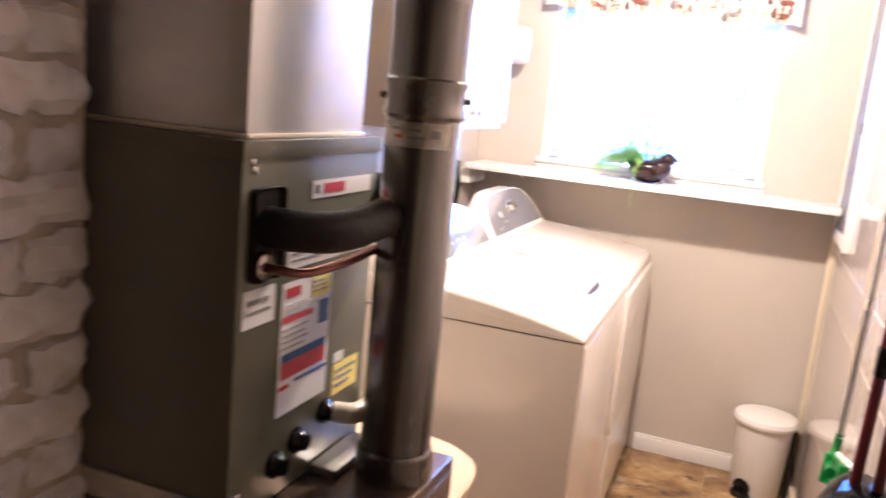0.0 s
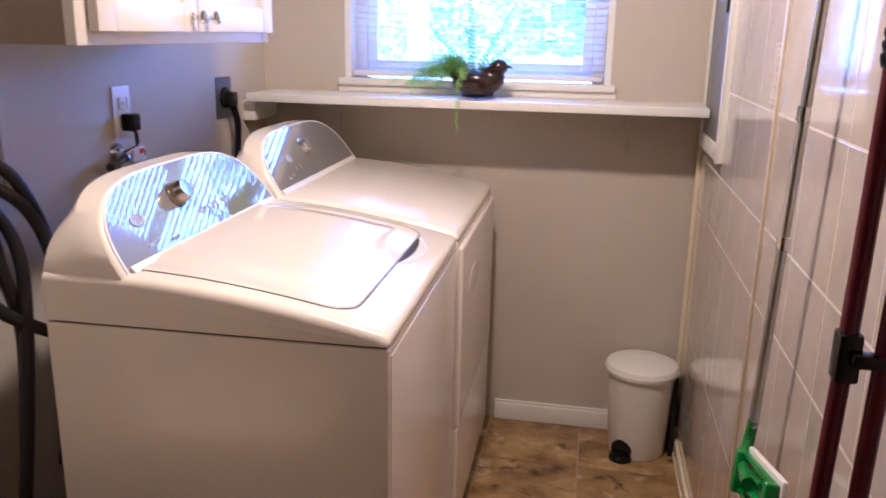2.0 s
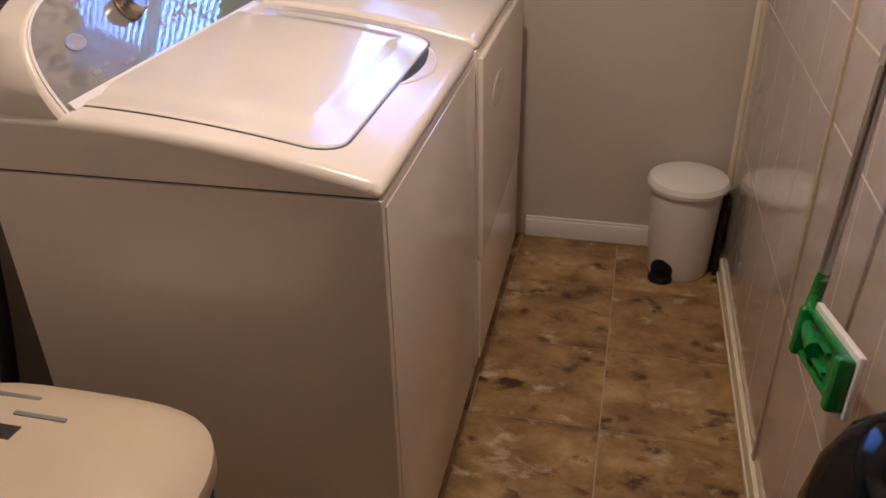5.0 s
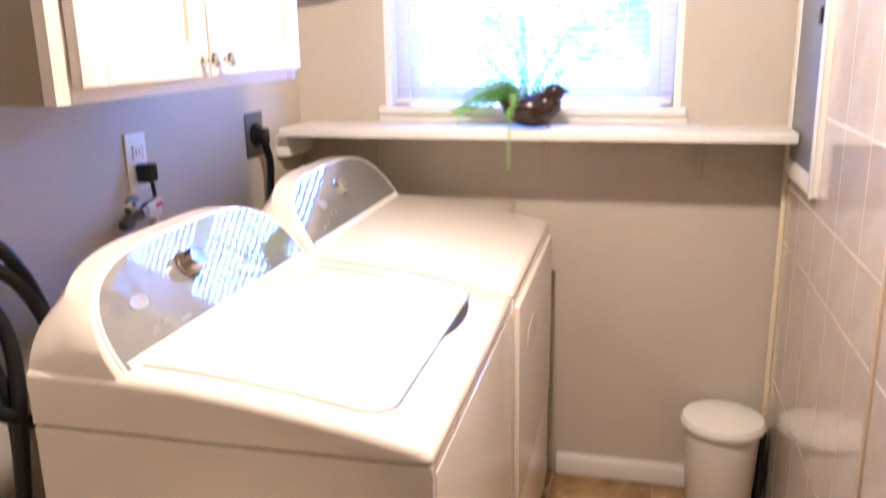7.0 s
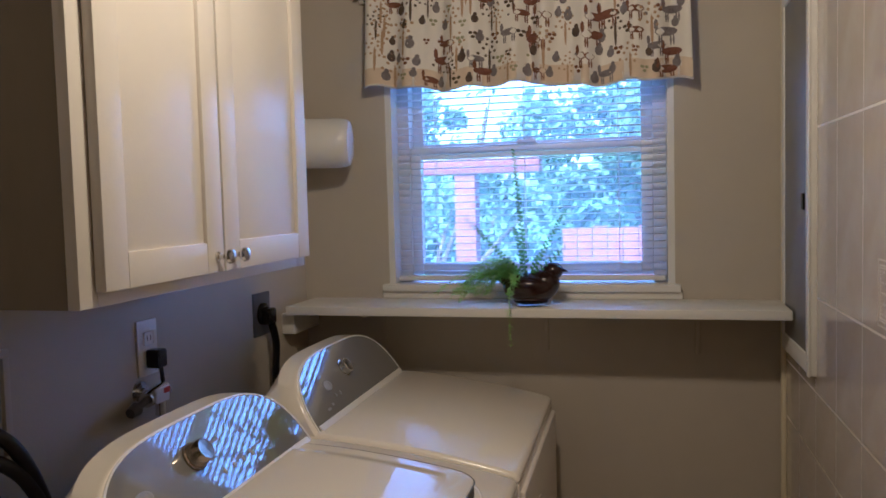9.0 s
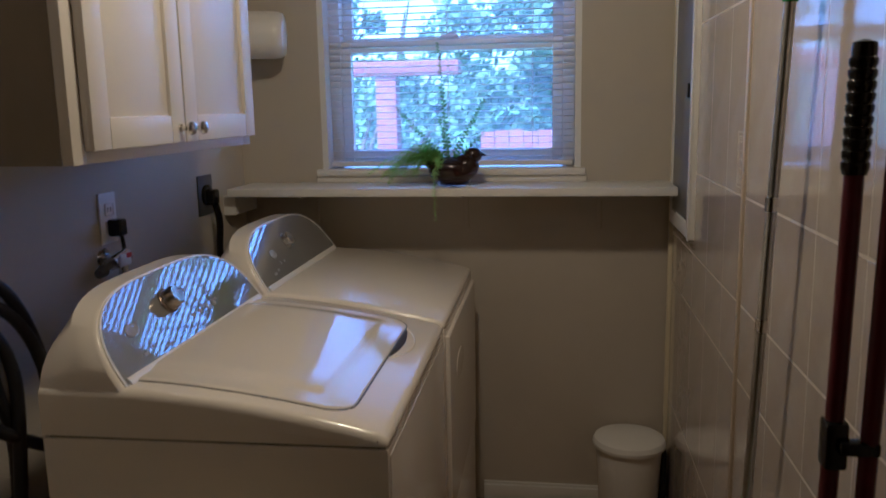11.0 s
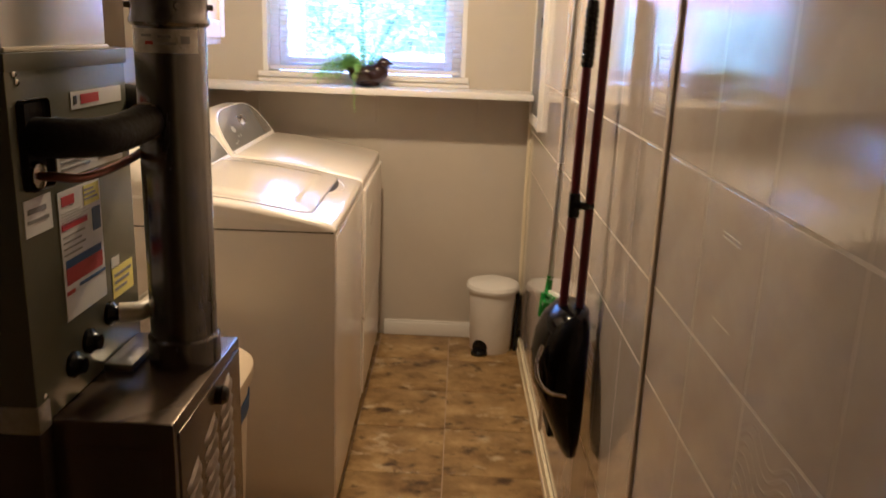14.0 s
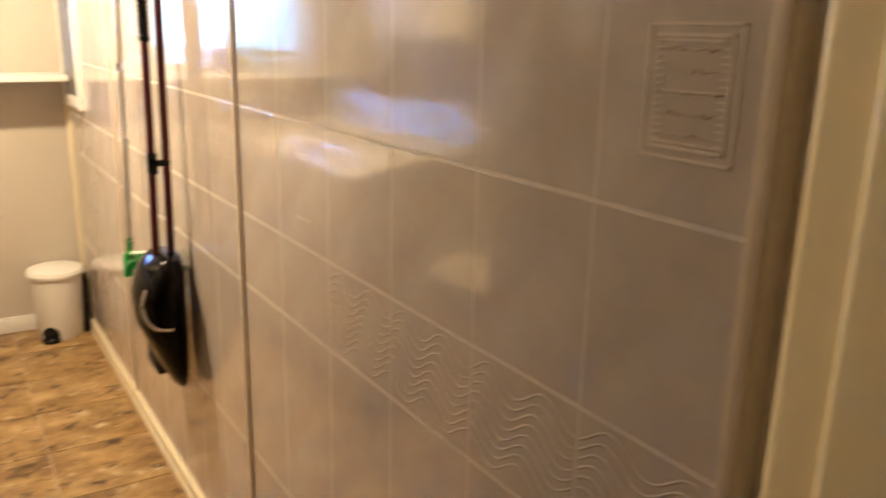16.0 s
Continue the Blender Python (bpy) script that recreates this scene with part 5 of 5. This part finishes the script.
tube(b, [wall_pt(1.80, 0.652, 0.068), wall_pt(1.885, 0.645, 0.060), wall_pt(1.914, 0.672, 0.050), wall_pt(1.911, 0.712, 0.047)], 0.009, 12, 4, (0.012, 0.009))
yoke = part("yoke", b, GREEN, mop, "green swivel joint")
m = Matrix.Translation(wall_pt(1.785, 0.655, 0.052)) @ Euler((radians(-14), radians(6), radians(0.8))).to_matrix().to_4x4()
b = bm_new()
box(b, -0.008, -0.002, -0.098, 0.098, -0.034, 0.034, 0.002)
for e in (-1, 1):
    box(b, -0.024, -0.002, e * 0.091 - 0.009, e * 0.091 + 0.009, -0.036, 0.036, 0.006, 3)
    box(b, -0.014, -0.003, -0.088, 0.088, e * 0.031 - 0.004, e * 0.031 + 0.004, 0.003, 2)
    box(b, -0.015, -0.004, -0.03, 0.03, e * 0.014 - 0.003, e * 0.014 + 0.003, 0.002)
head = part("head", b, GREEN, mop, "green mop head with raised end lips")
head.matrix_world = m
for y, z in ((-0.06, 0.012), (-0.06, -0.012), (0.06, 0.012), (0.06, -0.012)):
    part("cloth_grip", lathe(bm_new(), [(0.009, 0.0), (0.0085, 0.003), (0.003, 0.0035)], 12, pose(-0.008, y, z, 0, -90, 0)), SEAM, head, "dark slit cloth holder").matrix_world = m
b = bm_new()
box(b, -0.002, 0.008, -0.102, 0.102, -0.043, 0.043, 0.004, 3)
part("pad", b, BINW, mop, "white cleaning pad").matrix_world = m

# ---- ceiling lamp ----
lamp = thing("ceiling_lamp", "small white ceiling lamp with an added hood", "ceiling light", (LAMP[0], LAMP[1], CEILING))
part("base", lathe(bm_new(), [(0.03, -0.075), (0.045, -0.06), (0.07, -0.02), (0.075, 0.0)], 28), WHITE, lamp)
part("stem", cyl(bm_new(), (0, 0, -0.20), (0, 0, -0.06), 0.008, seg=12), WHITE, lamp)
# hood added over the bulb to keep its light off the ceiling
b = bm_new()
rim = [(0.17, -0.285), (0.16, -0.262), (0.12, -0.225), (0.06, -0.20), (0.01, -0.196)]
lathe(b, rim + [(0.01, -0.193), (0.062, -0.197), (0.123, -0.222), (0.164, -0.261), (0.174, -0.285)], 36)
part("added_hood", b, WHITE, lamp, "white hood added to block upward light")

# ---- outside ----
ground = solid("ground", box(bm_new(), -400, 400, BACK + 0.16, 900, -0.75, -0.6), GRASS, "short green lawn outside the window", "ground", "structure", smooth=False)
pergola = thing("garden_pergola", "red-stained timber pergola post and beam", "pergola", (0, 8.0, -0.6))
part("post", box(bm_new(), -1.67, -1.48, -0.1, 0.1, 0, 2.27, 0.01), REDWOOD, pergola)
part("post", box(bm_new(), -4.2, -4.0, -0.1, 0.1, 0, 2.27, 0.01), REDWOOD, pergola)
part("beam", box(bm_new(), -4.4, -0.90, -0.12, 0.12, 2.27, 2.40, 0.01), REDWOOD, pergola)
fence = thing("garden_fence", "low red-stained board fence", "fence", (0, 9.0, -0.6))
for k in range(22):
    part("board", box(bm_new(), -0.82 + k * 0.15, -0.82 + k * 0.15 + 0.142, -0.015, 0.015, 0.0, 1.72 + 0.012 * ((k * 7) % 3), 0.003), REDWOOD, fence)
part("rail", box(bm_new(), -0.82, 2.47, 0.016, 0.06, 1.3, 1.4, 0.003), REDWOOD, fence)


def shrub(name, label, at, rx, ry, h, count, seed):
    t = thing(name, label, "hedge" if h < 4.2 else "tree", at)
    r = random.Random(seed)
    b = bm_new()
    for k in range(5):
        a = k * 1.3
        tube(b, [(0.1 * math.cos(a), 0.1 * math.sin(a), 0), (0.3 * rx * math.cos(a), 0.2 * ry * math.sin(a), h * 0.45), (0.6 * rx * math.cos(a), 0.5 * ry * math.sin(a), h * 0.8)], 0.05, 6, 4, (0.06, 0.015))
    part("trunk", b, BARK, t)
    verts, faces = [], []
    clumps = [(r.uniform(-rx, rx), r.uniform(-ry, ry), h * (0.12 + 0.88 * r.random() ** 0.8), r.uniform(0.18, 0.5)) for _ in range(46)]
    for _ in range(count):
        cx, cy, cz, cr = r.choice(clumps)
        d = Vector((r.gauss(0, 1), r.gauss(0, 1), r.gauss(0, 0.8))).normalized() * cr * r.random() ** 0.4
        p = Vector((cx, cy, max(cz, 0.1))) + d
        o = Vector((r.gauss(0, 1), r.gauss(0, 1), r.gauss(0, 1))).normalized()
        w = o.orthogonal().normalized() * 0.055
        o = o * r.uniform(0.09, 0.15)
        i = len(verts)
        verts += [p, p + o * 0.5 + w, p + o, p + o * 0.5 - w]
        faces.append((i, i + 1, i + 2, i + 3))
    me = bpy.data.meshes.new("crown")
    me.from_pydata(verts, [], faces)
    me.materials.append(LEAF)
    c = new("crown", me)
    c.parent = t
    return t


shrub("hedge", "dense leafy green hedge behind the fence", (1.0, 10.4, -0.6), 1.9, 0.7, 3.0, 14000, 3)
shrub("hedge", "dense leafy green hedge beyond the pergola", (-3.0, 11.2, -0.6), 2.6, 0.8, 2.4, 10000, 5)
shrub("garden_tree", "tall leafy green tree beyond the garden", (0.9, 13.5, -0.6), 2.4, 1.4, 6.0, 6500, 8)
shrub("garden_tree", "tall leafy green tree behind the pergola", (-3.2, 14.5, -0.6), 2.6, 1.4, 4.6, 5500, 12)

# ---- bricks of the chimney ----
chimney = structure("wall_chimney", box(bm_new(), LEFT, -0.718, 0.30, 0.686, 0, CEILING), MORTAR, "rough white-painted brick chimney beside the furnace")
brng = random.Random(9)
brick_meshes = []


def rough_brick(hy, seed):
    """A brick face with lumpy paint, chipped corners and an uneven outline."""
    b = bm_new()
    ny, nz = (9 if hy > 0.06 else 5), 4
    rings = []
    for j in range(nz + 1):
        row = []
        for i in range(ny + 1):
            y, z = -hy + 2 * hy * i / ny, -0.030 + 0.060 * j / nz
            edge = (i in (0, ny)) + (j in (0, nz))
            lump = noise.noise(Vector((y * 38 + seed * 7.3, z * 46, seed * 3.1))) * 0.010 + noise.noise(Vector((y * 90, z * 110, seed * 5.7))) * 0.006
            row.append(Vector((0.014 + lump - 0.010 * edge, y + (brng.uniform(-0.005, 0.005) if edge else 0), z + (brng.uniform(-0.007, 0.006) if j in (0, nz) else brng.uniform(-0.002, 0.002)))))
        rings.append(row)
    grid = [[b.verts.new(p) for p in row] for row in rings]
    for j in range(nz):
        for i in range(ny):
            b.faces.new((grid[j][i], grid[j][i + 1], grid[j + 1][i + 1], grid[j + 1][i]))
    outline = grid[0][:] + [g[-1] for g in grid[1:]] + grid[-1][-2::-1] + [g[0] for g in grid[-2:0:-1]]
    rear = [b.verts.new((-0.012, v.co.y, v.co.z)) for v in outline]
    for k in range(len(outline)):
        q = (k + 1) % len(outline)
        b.faces.new((outline[k], outline[q], rear[q], rear[k]))
    return mesh_of("brick", b, BRICK)


for k in range(6):
    brick_meshes += [rough_brick(0.094, k + 1), rough_brick(0.046, k + 21)]
for r in range(34):
    z = 0.036 + r * 0.070
    seq = ((0.396, 0), (0.592, 0)) if r % 2 else ((0.347, 1), (0.494, 0), (0.640, 1))
    for yy, half in seq:
        o = new("brick", brick_meshes[2 * brng.randrange(6) + half])
        o.parent = chimney
        o.location = (-0.720 + brng.uniform(-0.006, 0.008), yy, z)
        o.rotation_euler = (brng.uniform(-0.05, 0.05), brng.uniform(-0.08, 0.08), brng.uniform(-0.05, 0.05))

# ---- tiles of the right wall ----
tile_rows = ((0.06, 0.42), (0.42, 0.818), (0.818, 0.976), (0.976, 1.198), (1.198, 1.59), (1.59, 1.98), (1.98, 2.40))
tile_cols = [(-0.250, -0.072), (-0.072, 0.128), (0.128, 0.336), (0.336, 0.55), (0.55, 0.764), (0.764, 0.981), (0.999, 1.18), (1.18, 1.38), (1.38, 1.58), (1.58, 1.78), (1.78, 2.0), (2.0, 2.231), (2.249, 2.42), (2.42, 2.62), (2.62, 2.82), (2.82, 3.02), (3.02, 3.205)]
tile_cache = {}
inserts = {(0, 4): (-0.176, 1.309), (4, 3): (0.655, 1.085), (6, 4): (1.068, 1.308), (12, 4): (2.27, 1.27), (1, 1): (0.03, 0.60), (8, 1): (1.46, 0.62)}
for ci, (u0, u1) in enumerate(tile_cols):
    for ri, (z0, z1) in enumerate(tile_rows):
        key = (round(u1 - u0, 3), round(z1 - z0, 3))
        if key not in tile_cache:
            b = bm_new()
            w, h, g = key[0] / 2 - 0.00005, key[1] / 2 - 0.0012, 0.0016
            lo = [Vector((0.006, a * w, c * h)) for a, c in ((-1, -1), (1, -1), (1, 1), (-1, 1))]
            mid = [Vector((0.0004, a * w, c * h)) for a, c in ((-1, -1), (1, -1), (1, 1), (-1, 1))]
            hi = [Vector((-0.0004, a * (w - g), c * (h - g))) for a, c in ((-1, -1), (1, -1), (1, 1), (-1, 1))]
            loft(b, [lo, mid, hi])
            tile_cache[key] = mesh_of("tile", b, TILE, False)
        o = new("tile", tile_cache[key])
        o.parent = wall_tiled
        o.location = (0, (u0 + u1) / 2, (z0 + z1) / 2)
        if (ci, ri) in inserts:
            uc, zc = inserts[ci, ri]
            b = bm_new()
            for hw_, hz in ((0.05, 0.058), (0.041, 0.049)) if (ci, ri) != (4, 3) else ():
                for y0, y1, a0, a1 in ((-hw_, hw_, hz - 0.003, hz), (-hw_, hw_, -hz, -hz + 0.003), (-hw_, -hw_ + 0.003, -hz, hz), (hw_ - 0.003, hw_, -hz, hz)):
                    box(b, -0.0009, 0.0, y0, y1, a0, a1)
            for a0 in (-0.058, 0.05, 0.056) if (ci, ri) == (4, 3) else ():
                box(b, -0.0009, 0.0, -0.03, 0.03, a0, a0 + 0.002)
            for k in range(5) if (ci, ri) != (4, 3) else ():
                zz = -0.036 + k * 0.018
                pts = [Vector((-0.0002, -0.026 + 0.0065 * q, zz + 0.0022 * math.sin(q * 2.6 + k * 2.1))) for q in range(9)]
                tube(b, pts, 0.0009, 4, 1)
                for sy in (-1, 1):
                    for q in range(3):
                        box(b, -0.0009, 0.0, sy * 0.034 - 0.004, sy * 0.034 + 0.004, zz - 0.006 + q * 0.006, zz - 0.004 + q * 0.006)
            for a0 in (-0.044, 0.0, 0.042) if (ci, ri) != (4, 3) else ():
                box(b, -0.0009, 0.0, -0.038, 0.038, a0, a0 + 0.0022)
            ins = part("tile_insert", b, INSERT, o, "raised geometric relief")
            ins.location = (0, uc - (u0 + u1) / 2, zc - (z0 + z1) / 2)
    # wavy relief on the border course
    if ci < 4:
        b = bm_new()
        for k in range(8):
            nn = 22
            ring = []
            for q in range(nn + 1):
                u = u0 + 0.006 + (u1 - u0 - 0.012) * q / nn
                z = 0.843 + 0.0155 * k + 0.013 * math.sin(2 * math.pi * u / 0.105 + k * 0.35)
                ring.append([Vector((0.0, u, z - 0.0034)), Vector((-0.0010, u, z)), Vector((0.0, u, z + 0.0034))])
            loft(b, ring)
        rel = part("border_relief", b, TILE, wall_tiled, "raised wavy border lines")

# ---- floor tiles ----
b = bm_new()
w, g = 0.315 / 2 - 0.0016, 0.0025
loft(b, [[Vector((a * w, c * w, -0.004)) for a, c in ((-1, -1), (1, -1), (1, 1), (-1, 1))], [Vector((a * w, c * w, -0.0008)) for a, c in ((-1, -1), (1, -1), (1, 1), (-1, 1))],
         [Vector((a * (w - g), c * (w - g), 0.0)) for a, c in ((-1, -1), (1, -1), (1, 1), (-1, 1))]])
floor_tile = mesh_of("tile", b, FLOORM)
for ix in range(-4, 2):
    for iy in range(-15, 4):
        o = new("tile", floor_tile)
        o.parent = subfloor
        o.location = (0.076 + 0.315 * (ix + 0.5), 2.322 + 0.315 * (iy - 0.5), 0)
